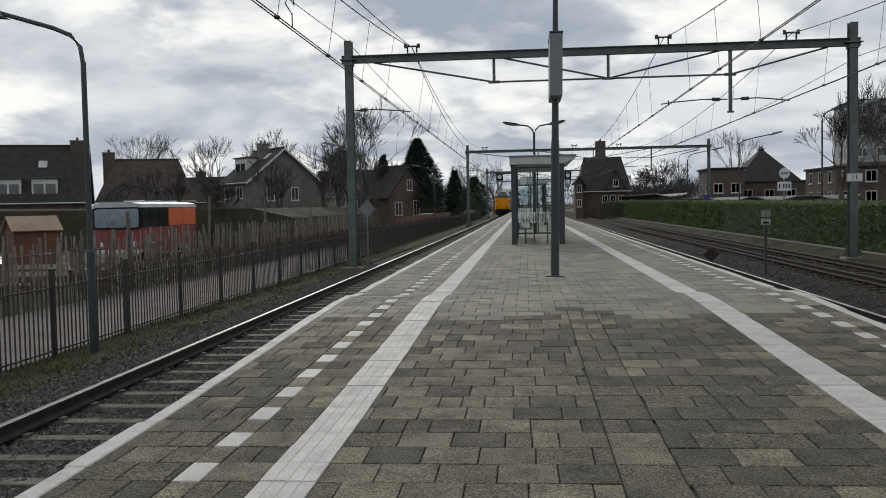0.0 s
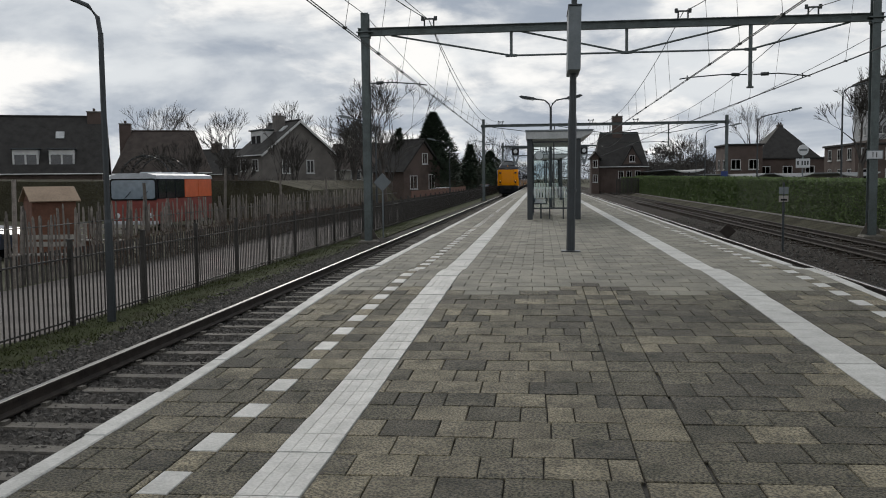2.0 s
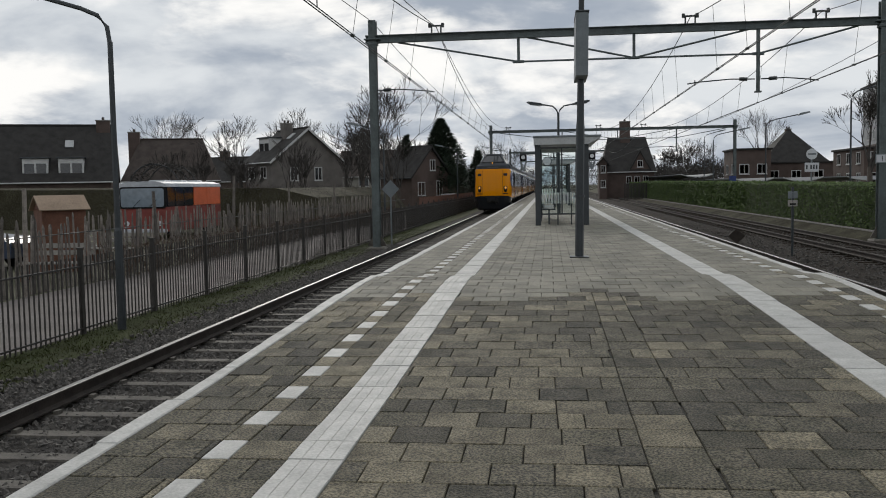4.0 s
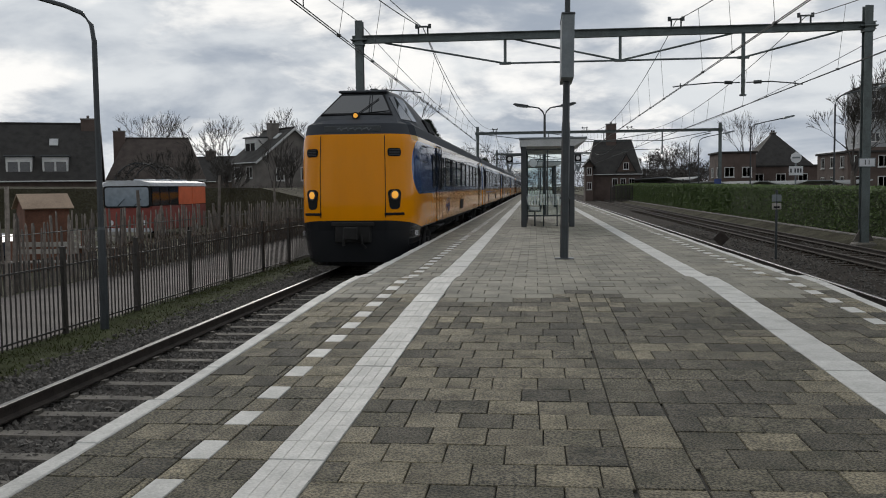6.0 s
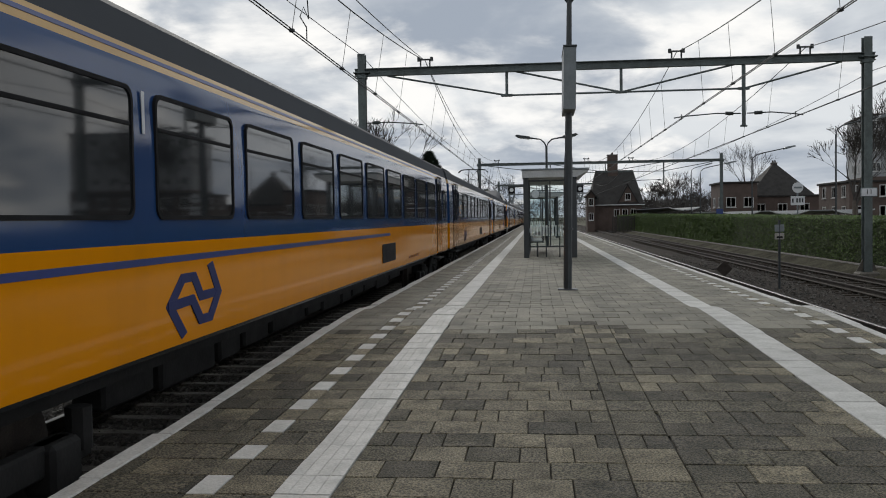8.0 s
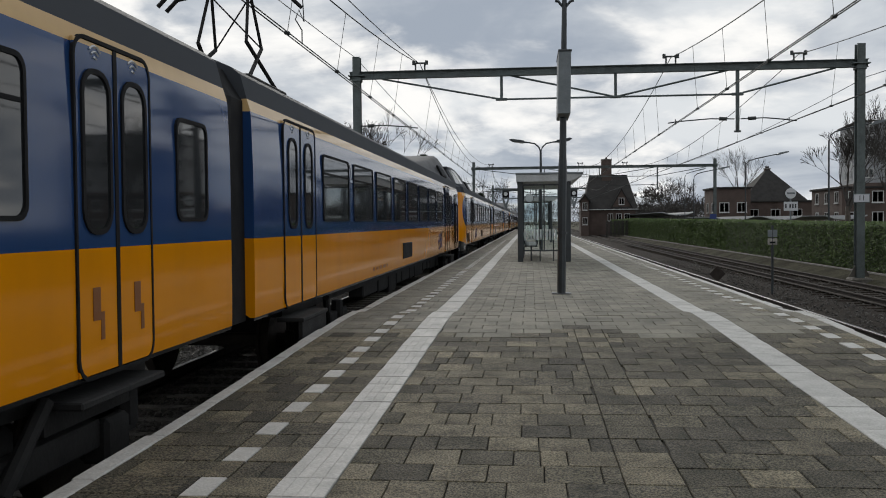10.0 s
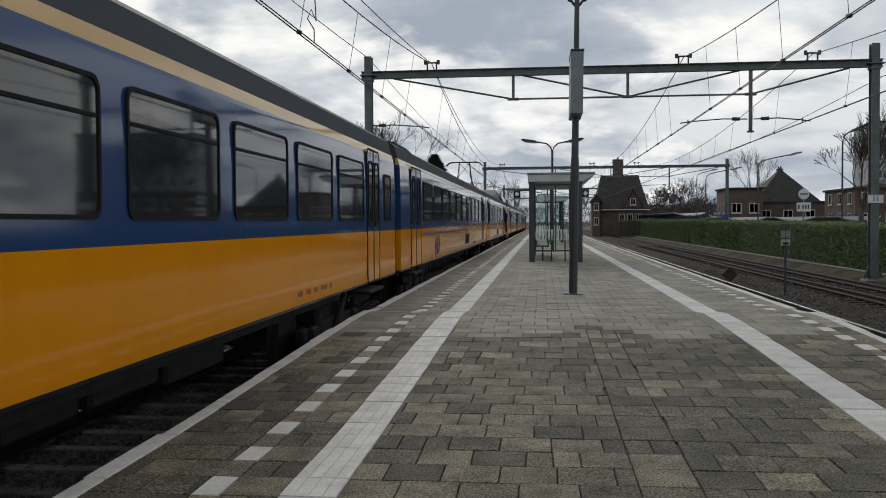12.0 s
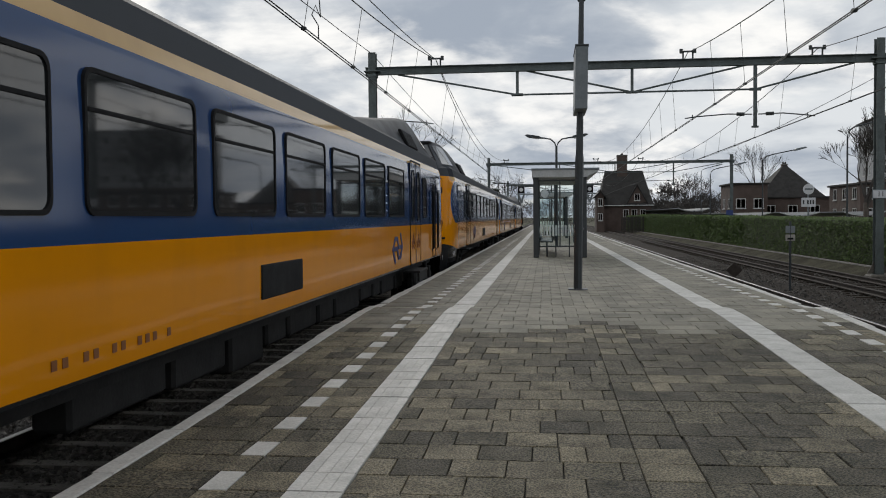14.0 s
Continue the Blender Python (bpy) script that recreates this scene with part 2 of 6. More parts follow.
M["blue"] = mat("train_blue", (0.012, 0.030, 0.165), 0.33, 0, 0.15, 1.0, 10.0, 0.02, coat=0.15)
M["livery_cab"] = livery("cab_car_livery", True)
M["livery_mid"] = livery("middle_car_livery", False)
M["markwhite"] = mat("white_marking", (0.55, 0.56, 0.58), 0.5, 0, 0.05, 4, 40, 0)
M["markdark"] = mat("dark_brown_marking", (0.20, 0.065, 0.01), 0.6, 0, 0.1, 4, 40, 0)
M["scrawl"] = mat("black_spray_paint", (0.03, 0.022, 0.02), 0.6, 0, 0.1, 4, 40, 0)
M["lamp_on"] = glow("amber_headlamp", (0.90, 0.40, 0.05), 0.55)
M["markblue"] = mat("dark_blue_marking", (0.022, 0.030, 0.11), 0.55, 0, 0.1, 4, 40, 0, spec=0.2)
M["lamp_off"] = mat("unlit_headlamp_lens", (0.16, 0.13, 0.07), 0.15, 0.0, 0.3, 8, 40, 0)
M["lampglass"] = mat("headlamp_lens", (0.07, 0.065, 0.055), 0.3, 0.0, 0.2, 8, 40, 0)
M["orange"] = mat("orange_paint", (0.62, 0.115, 0.03), 0.5, 0, 0.15, 2, 20, 0.03)
M["red"] = mat("faded_red_paint", (0.20, 0.035, 0.025), 0.6, 0, 0.25, 2, 20, 0.03)
M["buswhite"] = mat("off_white_coachwork", (0.42, 0.44, 0.47), 0.5, 0, 0.2, 2, 20, 0.03)
M["busglass"] = mat("grey_blue_windscreen", (0.17, 0.21, 0.25), 0.08, 0, 0.2, 1, 5, 0, spec=0.9)
M["woodroof"] = mat("pale_roof_boards", (0.30, 0.22, 0.155), 0.8, 0, 0.25, 2, 30, 0.2)
M["wood"] = mat("red_brown_stained_wood", (0.13, 0.055, 0.032), 0.8, 0, 0.3, 3, 30, 0.2)
M["paleboard"] = mat("pale_plaster", (0.27, 0.255, 0.23), 0.8, 0, 0.2, 2, 20, 0.1)
M["signgrey"] = mat("grey_sign_back", (0.16, 0.18, 0.19), 0.5, 0.3, 0.15, 4, 40, 0.02)
M["carblue"] = mat("dark_blue_car_paint", (0.015, 0.028, 0.06), 0.4, 0.0, 0.1, 1, 10, 0, coat=0.15)
M["carwhite"] = mat("white_car_paint", (0.62, 0.63, 0.65), 0.3, 0, 0.1, 1, 10, 0, coat=0.5)
M["car_red"] = mat("dark_red_car_paint", (0.17, 0.02, 0.02), 0.3, 0.1, 0.1, 1, 10, 0, coat=0.5)
M["facade"] = mat("grey_cladding", (0.29, 0.30, 0.31), 0.6, 0.1, 0.2, 1, 8, 0.05)


# ---------------------------------------------------------------- mesh building
class Geo:
    """Collects vertices and faces of one mesh; every face keeps a material slot."""

    def __init__(self):
        self.v, self.f, self.s = [], [], []

    def add(self, verts, faces, slot=0):
        k = len(self.v)
        self.v += [tuple(p) for p in verts]
        self.f += [tuple(i + k for i in q) for q in faces]
        self.s += [slot] * len(faces)
        return self

    def box(self, x0, y0, z0, x1, y1, z1, c=0.0, m=None, slot=0):
        """A box between two corners, its edges cut by c, turned by m."""
        X, Y, Z = (x0, x1), (y0, y1), (z0, z1)
        pts, faces = [], []
        if not c:
            pts = [Vector((X[i], Y[j], Z[k])) for i in (0, 1) for j in (0, 1) for k in (0, 1)]
            faces = [(0, 1, 3, 2), (4, 6, 7, 5), (0, 4, 5, 1), (2, 3, 7, 6), (0, 2, 6, 4), (1, 5, 7, 3)]
        else:
            idx = {}
            for i in (0, 1):
                for j in (0, 1):
                    for k in (0, 1):
                        for a in range(3):
                            p = [X[i], Y[j], Z[k]]
                            for b, s in enumerate((i, j, k)):
                                if b != a:
                                    p[b] += c if s == 0 else -c
                            idx[i, j, k, a] = len(pts)
                            pts.append(Vector(p))
            cy = ((0, 0), (1, 0), (1, 1), (0, 1))
            for a in range(3):
                for s in (0, 1):
                    q = []
                    for u, w in cy:
                        key = [u, w]
                        key.insert(a, s)
                        q.append(idx[(*key, a)])
                    faces.append(tuple(q if (s == 1) == (a != 1) else q[::-1]))
            for a in range(3):
                b, d = [t for t in range(3) if t != a]
                for u in (0, 1):
                    for w in (0, 1):
                        q = []
                        for e, part_axis in ((0, b), (1, b), (1, d), (0, d)):
                            key = [0, 0, 0]
                            key[a], key[b], key[d] = e, u, w
                            q.append(idx[(*key, part_axis)])
                        faces.append(tuple(q))
            for i in (0, 1):
                for j in (0, 1):
                    for k in (0, 1):
                        faces.append(tuple(idx[i, j, k, a] for a in range(3)))
        if m is not None:
            pts = [m @ p for p in pts]
        return self.add(pts, faces, slot)

    def tube(self, pts, r, n=6, slot=0, cap=True):
        """A round tube along points; r is one radius or one for each point."""
        pts = [Vector(p) for p in pts]
        rs = r if isinstance(r, (list, tuple)) else [r] * len(pts)
        rings, verts, faces = [], [], []
        for i, p in enumerate(pts):
            d = (pts[min(i + 1, len(pts) - 1)] - pts[max(i - 1, 0)]).normalized()
            s = d.cross(Vector((0, 0, 1)) if abs(d.z) < 0.9 else Vector((1, 0, 0))).normalized()
            t = d.cross(s)
            rings.append(len(verts))
            for k in range(n):
                a = 2 * math.pi * k / n
                verts.append(p + (s * math.cos(a) + t * math.sin(a)) * rs[i])
        for i in range(len(pts) - 1):
            for k in range(n):
                a, b = rings[i] + k, rings[i] + (k + 1) % n
                faces.append((a, b, b + n, a + n))
        if cap:
            faces.append(tuple(range(n))[::-1])
            faces.append(tuple(rings[-1] + k for k in range(n)))
        return self.add(verts, faces, slot)

    def prism(self, outline, a, b, axis="y", slot=0):
        """A closed outline of pairs pushed from a to b along the axis (x: pairs y,z; y: pairs x,z; z: pairs x,y)."""
        def put(p, t):
            return {"x": (t, p[0], p[1]), "y": (p[0], t, p[1]), "z": (p[0], p[1], t)}[axis]
        n = len(outline)
        verts = [put(p, a) for p in outline] + [put(p, b) for p in outline]
        faces = [(i, (i + 1) % n, (i + 1) % n + n, i + n) for i in range(n)] + [tuple(range(n))[::-1], tuple(range(n, 2 * n))]
        return self.add(verts, faces, slot)

    def mesh(self, name, mats, smooth=False):
        me = bpy.data.meshes.new(name)
        me.from_pydata(self.v, [], self.f)
        for m in mats if isinstance(mats, (list, tuple)) else [mats]:
            me.materials.append(m)
        me.polygons.foreach_set("material_index", self.s)
        bm = bmesh.new()
        bm.from_mesh(me)
        bmesh.ops.recalc_face_normals(bm, faces=bm.faces)
        bm.to_mesh(me)
        bm.free()
        if smooth:
            me.polygons.foreach_set("use_smooth", [True] * len(me.polygons))
            me.set_sharp_from_angle(angle=radians(35))
        return me


def part(name, geo, material, parent, label="", at=None, smooth=False):
    """One mesh under a thing or a part."""
    ob = new(name, geo if isinstance(geo, bpy.types.Mesh) else geo.mesh(name, material, smooth))
    ob.parent = parent
    if at is not None:
        ob.matrix_basis = at
    if label:
        tagged(ob, label)
    return ob


def thing(name, m, label, category, group="", kind=""):
    ob = new(name)
    ob.empty_display_size = 0.2
    ob.matrix_basis = m
    return tagged(ob, label, category, group, kind)


def setting(name, geo, material, label, category, smooth=False):
    return tagged(new(name, geo.mesh(name, material, smooth)), label, category, "", "structure")


def sign_text(name, words, size, material, parent, m, align="CENTER"):
    """Raised letters, as a mesh."""
    cu = bpy.data.curves.new(name, "FONT")
    cu.body, cu.size, cu.align_x, cu.align_y, cu.extrude = words, size, align, "CENTER", 0.002
    tmp = bpy.data.objects.new(name, cu)
    scene.collection.objects.link(tmp)
    bpy.context.view_layer.update()
    me = bpy.data.meshes.new_from_object(tmp.evaluated_get(bpy.context.evaluated_depsgraph_get()))
    bpy.data.objects.remove(tmp)
    me.materials.clear()
    me.materials.append(material)
    ob = new(name, me)
    ob.parent, ob.matrix_basis = parent, m
    return ob


# ---------------------------------------------------------------- levels of the place
RAIL_Z = -0.57                      # top of rail
TRACK_L, TRACK_R1, TRACK_R2 = -4.19, 5.12, 9.25
EDGE_L, EDGE_R = -2.55, 3.60
GROUND_Z = -0.78


DECK_Z = 0.125                      # the far, even stretch of the platform
RAMP = ((4.3, 0.0), (6.0, 0.02), (7.0, 0.048), (8.4, 0.082), (9.4, 0.112), (11.6, 0.165), (12.55, 0.170), (12.75, DECK_Z))


def deck(y):
    """Height of the platform: a worn ramp at the near end, with a slight lip where the newer paving starts."""
    if y <= RAMP[0][0]:
        return RAMP[0][1]
    for (y0, z0), (y1, z1) in zip(RAMP, RAMP[1:]):
        if y <= y1:
            return z0 + (z1 - z0) * (y - y0) / (y1 - y0)
    return DECK_Z


rnd = random.Random(7)


# ---------------------------------------------------------------- ground, tracks, platform body
def sheet(xs, ys, zf):
    g = Geo()
    verts = [(x, y, zf(x, y)) for y in ys for x in xs]
    n = len(xs)
    faces = [(j * n + i, j * n + i + 1, (j + 1) * n + i + 1, (j + 1) * n + i) for j in range(len(ys) - 1) for i in range(n - 1)]
    return g.add(verts, faces)


def build_ground():
    xs = [-2500, -800, -300, -120, -60, -40, -25, -12, -7.0, -6.4, 0, 11.5, 12, 25, 40, 60, 120, 300, 800, 2500]
    ys = [-900, -300, -100, -40, -20, 0, 20, 40, 60, 80, 100, 140, 200, 300, 500, 900, 1800, 4000]
    setting("ground", sheet(xs, ys, lambda x, y: GROUND_Z - (0.35 if -6.9 < x < 11.4 else 0)), M["ground"],
            "dull winter earth and short grass round the station", "ground")
    def stones(x, y):
        return noise.noise((x * 6, y * 6, 0.3)) * 0.025

    near = [-12, -6] + [3 + i * 0.2 for i in range(100)] + [23 + i * 2 for i in range(80)] + [190, 260, 400]
    for nm, c, w0, w1, mt in (("ballast", TRACK_L, -1.95, 1.75, "ballast"), ("ballast", TRACK_R1, -1.6, 1.9, "ballast_brown"), ("ballast", TRACK_R2, -2.25, 2.1, "ballast_brown")):
        cols = [w0, w0 + 0.35] + [w0 + 0.35 + (w1 - w0 - 0.7) * i / 14 for i in range(1, 14)] + [w1 - 0.35, w1]
        g = sheet([c + q for q in cols], [-40] + near,
                  lambda x, y: (RAIL_Z - 0.205 if c + w0 + 0.2 < x < c + w1 - 0.2 else GROUND_Z - 0.02) + stones(x, y))
        setting(nm, g, M[mt], "dark crushed stone ballast under the railway track", "ballast", True)
    # rails
    prof = [(-0.07, -0.15), (0.07, -0.15), (0.07, -0.135), (0.012, -0.115), (0.012, -0.045), (0.036, -0.035), (0.036, -0.006), (0.028, 0), (-0.028, 0), (-0.036, -0.006), (-0.036, -0.035), (-0.012, -0.045), (-0.012, -0.115), (-0.07, -0.135)]
    for c in (TRACK_L, TRACK_R1, TRACK_R2):
        for s in (-0.755, 0.755):
            g = Geo().prism([(c + s + x, RAIL_Z + z) for x, z in prof], -60, 420, "y")
            g.s[7] = 1
            for i in (6, 8):
                g.s[i] = 1
            setting("rail", g, [M["rust"], M["rust"] if c == TRACK_R2 else M["rail"]], "steel rail with rusty web and polished head", "rail")
    # sleepers: trapezoid concrete blocks, each a piece of the track
    sm = Geo()
    sm.prism([(-0.13, -0.21), (0.13, -0.21), (0.085, -0.03), (-0.085, -0.03)], -1.26, 1.26, "x")
    for s in (-0.755, 0.755):
        for o in (-0.11, 0.09):
            sm.box(s + o, -0.05, -0.035, s + o + 0.02 + 0.03, 0.05, 0.005)
    sme, smd = sm.mesh("sleeper", M["sleeper"]), sm.mesh("stained_sleeper", M["sleeper_dark"])
    for c, y1 in ((TRACK_L, 95), (TRACK_R1, 80), (TRACK_R2, 80)):
        bed = thing("sleeper_row", pose(c, 0, RAIL_Z - 0.15), "row of old brown sleepers under rusty rails" if c == TRACK_R2 else "row of grey concrete sleepers under the rails", "sleepers", "", "structure")
        y = -12.42
        while y < y1:
            part("sleeper", smd if c == TRACK_R2 else sme, None, bed, at=pose(0, y, 0.0))
            y += 0.69
    # loose stones, finer near the platform end
    g = Geo()
    ico = [(0, 0, 1), (0.9, 0, 0.1), (0.2, 0.85, 0), (-0.8, 0.45, 0.1), (-0.7, -0.6, 0), (0.3, -0.9, 0.1), (0, 0, -0.8)]
    fac = [(0, 1, 2), (0, 2, 3), (0, 3, 4), (0, 4, 5), (0, 5, 1), (6, 2, 1), (6, 3, 2), (6, 4, 3), (6, 5, 4), (6, 1, 5)]
    def scatter(n, x0, x1, y0, y1, zf, bias):
        for _ in range(n):
            y = y0 + (y1 - y0) * rnd.random() ** bias
            x = rnd.uniform(x0, x1)
            r = rnd.uniform(0.022, 0.056)
            q = Euler((rnd.random() * 6, rnd.random() * 6, rnd.random() * 6)).to_matrix()
            g.add([q @ Vector((p[0] * r, p[1] * r * rnd.uniform(0.7, 1.2), p[2] * r * 0.9)) + Vector((x, y, zf + rnd.uniform(0, 0.02))) for p in ico], fac)
    scatter(17000, TRACK_L - 0.72, TRACK_L + 0.7, 4, 30, RAIL_Z - 0.226, 1.5)
    scatter(15000, TRACK_L - 1.9, TRACK_L - 0.80, 4, 34, RAIL_Z - 0.205, 1.4)
    scatter(500, TRACK_L - 2.1, TRACK_L - 1.8, 6, 34, GROUND_Z + 0.02, 1.5)
    scatter(5000, TRACK_R1 + 0.8, TRACK_R2 + 1.9, 14, 50, RAIL_Z - 0.215, 1.5)
    tagged(new("loose_stones", g.mesh("loose_stones", M["stone"])), "loose dark crushed stones lying between the rails", "stones", "", "stuff")
    # verge, path
    setting("verge", sheet([-7.3, -6.9, -6.5, -6.0], [2 + i for i in range(60)] + [70, 90, 120, 200, 400],
                           lambda x, y: GROUND_Z + 0.03 + 0.03 * noise.noise((x * 3, y * 1.7, 2))), M["grass"], "narrow strip of rough grass along the fence", "grass")
    g = Geo()
    for _ in range(16000):
        y, x = 6 + 40 * rnd.random() ** 1.5, rnd.uniform(-7.2, -5.95)
        h, a, w = rnd.uniform(0.012, 0.06), rnd.random() * 6.3, 0.010
        z = GROUND_Z + 0.02
        g.add([(x - w * math.cos(a), y - w * math.sin(a), z), (x + w * math.cos(a), y + w * math.sin(a), z), (x + rnd.uniform(-0.05, 0.05), y + rnd.uniform(-0.05, 0.05), z + h)], [(0, 1, 2)])
    tagged(new("grass_blades", g.mesh("grass_blades", M["grass"])), "short tufts of green and dry grass by the fence", "grass", "", "stuff")
    setting("path", sheet([-10.9, -9, -7.2], [-10 + 5 * i for i in range(40)], lambda x, y: GROUND_Z + 0.03), M["path"], "pale reddish brick path behind the railing", "path")
    setting("verge", sheet([10.9, 11.2, 11.6, 12.0, 12.5], [2 + i for i in range(60)] + [65 + 4 * i for i in range(18)], lambda x, y: GROUND_Z + 0.02 + 0.20 * min(1.0, (x - 10.9) / 0.7) + 0.03 * noise.noise((x * 2, y, 2))), M["bank"], "strip of earth below the hedge", "grass")


def build_platform_body():
    ys = [-14, -8, 0] + [q[0] for q in RAMP] + [18, 30, 60, 100, 170]
    g = Geo().prism([(y, deck(y) - 0.02) for y in ys] + [(170, -1.3), (-14, -1.3)], EDGE_L + 0.02, EDGE_R - 0.02, "x")
    setting("platform", g, M["sand"], "island platform body with sandy paving bed", "platform")


build_ground()
build_platform_body()


# ---------------------------------------------------------------- the train
CAB_L, MID_L = 28.4, 27.9            # lengths of the cars
# seconds and place of the foremost point along the track
NOSE = [(0.0, 163.5), (1.5, 126.9), (3.0, 90.6), (5.5, 31.6), (6.5, 7.85), (7.0, -4.05), (7.5, -15.95), (9.0, -51.8), (11.5, -111.45), (12.5, -135.3), (13.5, -159.1), (14.0, -171.0)]


def rounded(w, h, r, n=4):
    """Outline of a rounded rectangle about its middle."""
    pts = []
    for cx, cy, a0 in ((w / 2 - r, h / 2 - r, 0), (-w / 2 + r, h / 2 - r, 90), (-w / 2 + r, -h / 2 + r, 180), (w / 2 - r, -h / 2 + r, 270)):
        for k in range(n + 1):
            a = radians(a0 + 90 * k / n)
            pts.append((cx + r * math.cos(a), cy + r * math.sin(a)))
    return pts


def ring(outer, inner, a, b):
    """A flat frame between two outlines of equal count, pushed along x."""
    g, n = Geo(), len(outer)
    v = [(t, *p) for t in (a, b) for o in (outer, inner) for p in o]
    f = []
    for i in range(n):
        j = (i + 1) % n
        f += [(i, j, n + j, n + i), (2 * n + i, 3 * n + i, 3 * n + j, 2 * n + j), (i, 2 * n + i, 2 * n + j, j), (n + i, n + j, 3 * n + j, 3 * n + i)]
    return g.add(v, f)


MESHES = {}


def on_side(side, y, z):
    """A pose on the outer skin of a car, x pointing outwards."""
    return pose(side * 1.401, y, z, 0, 0, 0 if side > 0 else 180)


def cached(key, make):
    if key not in MESHES:
        MESHES[key] = make()
    return MESHES[key]


def train_window(parent, side, y0, y1, z0, z1, r=0.10, vent=True):
    """A window with rubber frame, tinted pane and, on large ones, the rail of the hopper."""
    w, h = y1 - y0, z1 - z0
    key = (round(w, 2), round(h, 2), r)
    fr = cached(("wf", key), lambda: ring(rounded(w, h, r), rounded(w - 0.06, h - 0.06, r - 0.02), -0.012, 0.014).mesh("window", M["rubber"]))
    pn = cached(("wp", key), lambda: Geo().prism(rounded(w - 0.05, h - 0.05, r - 0.02), -0.010, 0.004, "x").mesh("pane", M["trainpane"]))
    win = part("window", fr, None, parent, at=on_side(side, (y0 + y1) / 2, (z0 + z1) / 2))
    part("pane", pn, None, win)
    if vent:
        rl = cached(("wr", key), lambda: Geo().box(-0.004, -w / 2 + 0.05, h * 0.20, 0.012, w / 2 - 0.05, h * 0.20 + 0.03, 0.004).mesh("hopper_rail", M["rubber"]))
        part("hopper_rail", rl, None, win)


def train_door(parent, side, y0, y1, bike=False):
    """A pair of swing-plug leaves with a slim window in each, rubber seams and the step below."""
    mid = (y0 + y1) / 2
    w = (y1 - y0) / 2 - 0.02
    d = part("door", cached(("df", round(w, 2)), lambda: ring(rounded(2 * w + 0.06, 2.16, 0.14), rounded(2 * w + 0.01, 2.11, 0.12), -0.01, 0.012).mesh("door", M["rubber"])), None, parent, at=on_side(side, mid, 2.08))
    for s in (-1, 1):
        c = s * (w / 2 + 0.01)
        leaf = part("door_leaf", cached(("dl", round(w, 2)), lambda: Geo().box(-0.02, -w / 2, -1.05, 0.006, w / 2, 1.05, 0.004).mesh("door_leaf", M["livery_door"])), None, d, at=pose(0, c, 0))
        part("door_window", cached("dwf", lambda: ring(rounded(0.40, 1.05, 0.16), rounded(0.33, 0.98, 0.13), 0.0, 0.02).mesh("door_window", M["rubber"])), None, d, at=pose(0, c, 0.36))
        part("door_pane", cached("dwp", lambda: Geo().prism(rounded(0.34, 0.99, 0.13), -0.004, 0.010, "x").mesh("door_pane", M["trainpane"])), None, d, at=pose(0, c, 0.36))
        # small arcs of the wireless mark
        part("wireless_mark", cached("wifi", wifi_mark), None, d, at=pose(0.009, c, 0.93))
        if bike:
            part("bicycle_mark", cached("bike", bike_mark), None, d, at=pose(0.009, c, -0.57))
    part("seam", cached("seam", lambda: Geo().box(-0.01, -0.025, -1.07, 0.012, 0.025, 1.05).mesh("seam", M["rubber"])), None, d)
    part("step", cached("step", lambda: Geo().box(-0.22, -0.62, -0.05, 0.10, 0.62, 0.0, 0.01).box(-0.2, -0.6, -0.22, -0.16, 0.6, -0.05).mesh("step", M["under"])), None, parent, at=pose(side * 1.36, mid, 0.90))


def arc(g, cy, cz, r, a0, a1, t, n=10):
    pts = [(0.0, cy + r * math.cos(radians(a0 + (a1 - a0) * k / n)), cz + r * math.sin(radians(a0 + (a1 - a0) * k / n))) for k in range(n + 1)]
    g.tube(pts, t, 4)


def wifi_mark():
    g = Geo()
    for r in (0.03, 0.065, 0.10):
        arc(g, 0, 0, r, 45, 135, 0.008)
    return g.mesh("wireless_mark", M["markwhite"])


def bike_mark():
    g = Geo()
    for c in (-0.11, 0.11):
        arc(g, c, -0.08, 0.085, 0, 360, 0.009, 16)
    for a, b in (((-0.11, -0.08), (-0.04, 0.07)), ((-0.04, 0.07), (0.09, 0.07)), ((0.11, -0.08), (0.07, 0.16)), ((-0.11, -0.08), (0.02, -0.08)), ((0.02, -0.08), (0.09, 0.07)), ((0.02, -0.08), (-0.05, 0.12)), ((-0.09, 0.12), (-0.01, 0.12)), ((0.03, 0.17), (0.07, 0.16))):
        g.tube([(0, *a), (0, *b)], 0.009, 4)
    return g.mesh("bicycle_mark", M["markdark"])


def railway_mark():
    """The operator's two interlocked arrows, as plain bars, each laid a hair over the last."""
    g, k = Geo(), 0
    for pts in ([(-0.26, -0.42), (-0.50, -0.03), (-0.25, 0.30), (-0.03, 0.30), (0.11, 0.02), (0.50, 0.03)],
                [(0.33, 0.42), (0.50, 0.03), (0.30, -0.30), (0.09, -0.30), (-0.08, 0.0), (-0.50, -0.03)]):
        for (a, b), (c, d) in zip(pts, pts[1:]):
            v = Vector((c - a, d - b)).normalized()
            n = Vector((-v.y, v.x)) * 0.062
            v *= 0.035
            q = [(a - v.x + n.x, b - v.y + n.y), (c + v.x + n.x, d + v.y + n.y), (c + v.x - n.x, d + v.y - n.y), (a - v.x - n.x, b - v.y - n.y)]
            g.prism([(y * 1.05, z * 0.60) for y, z in q], -0.002, 0.003 + 0.0007 * k, "x")
            k += 1
    return g.mesh("railway_mark", M["markblue"])


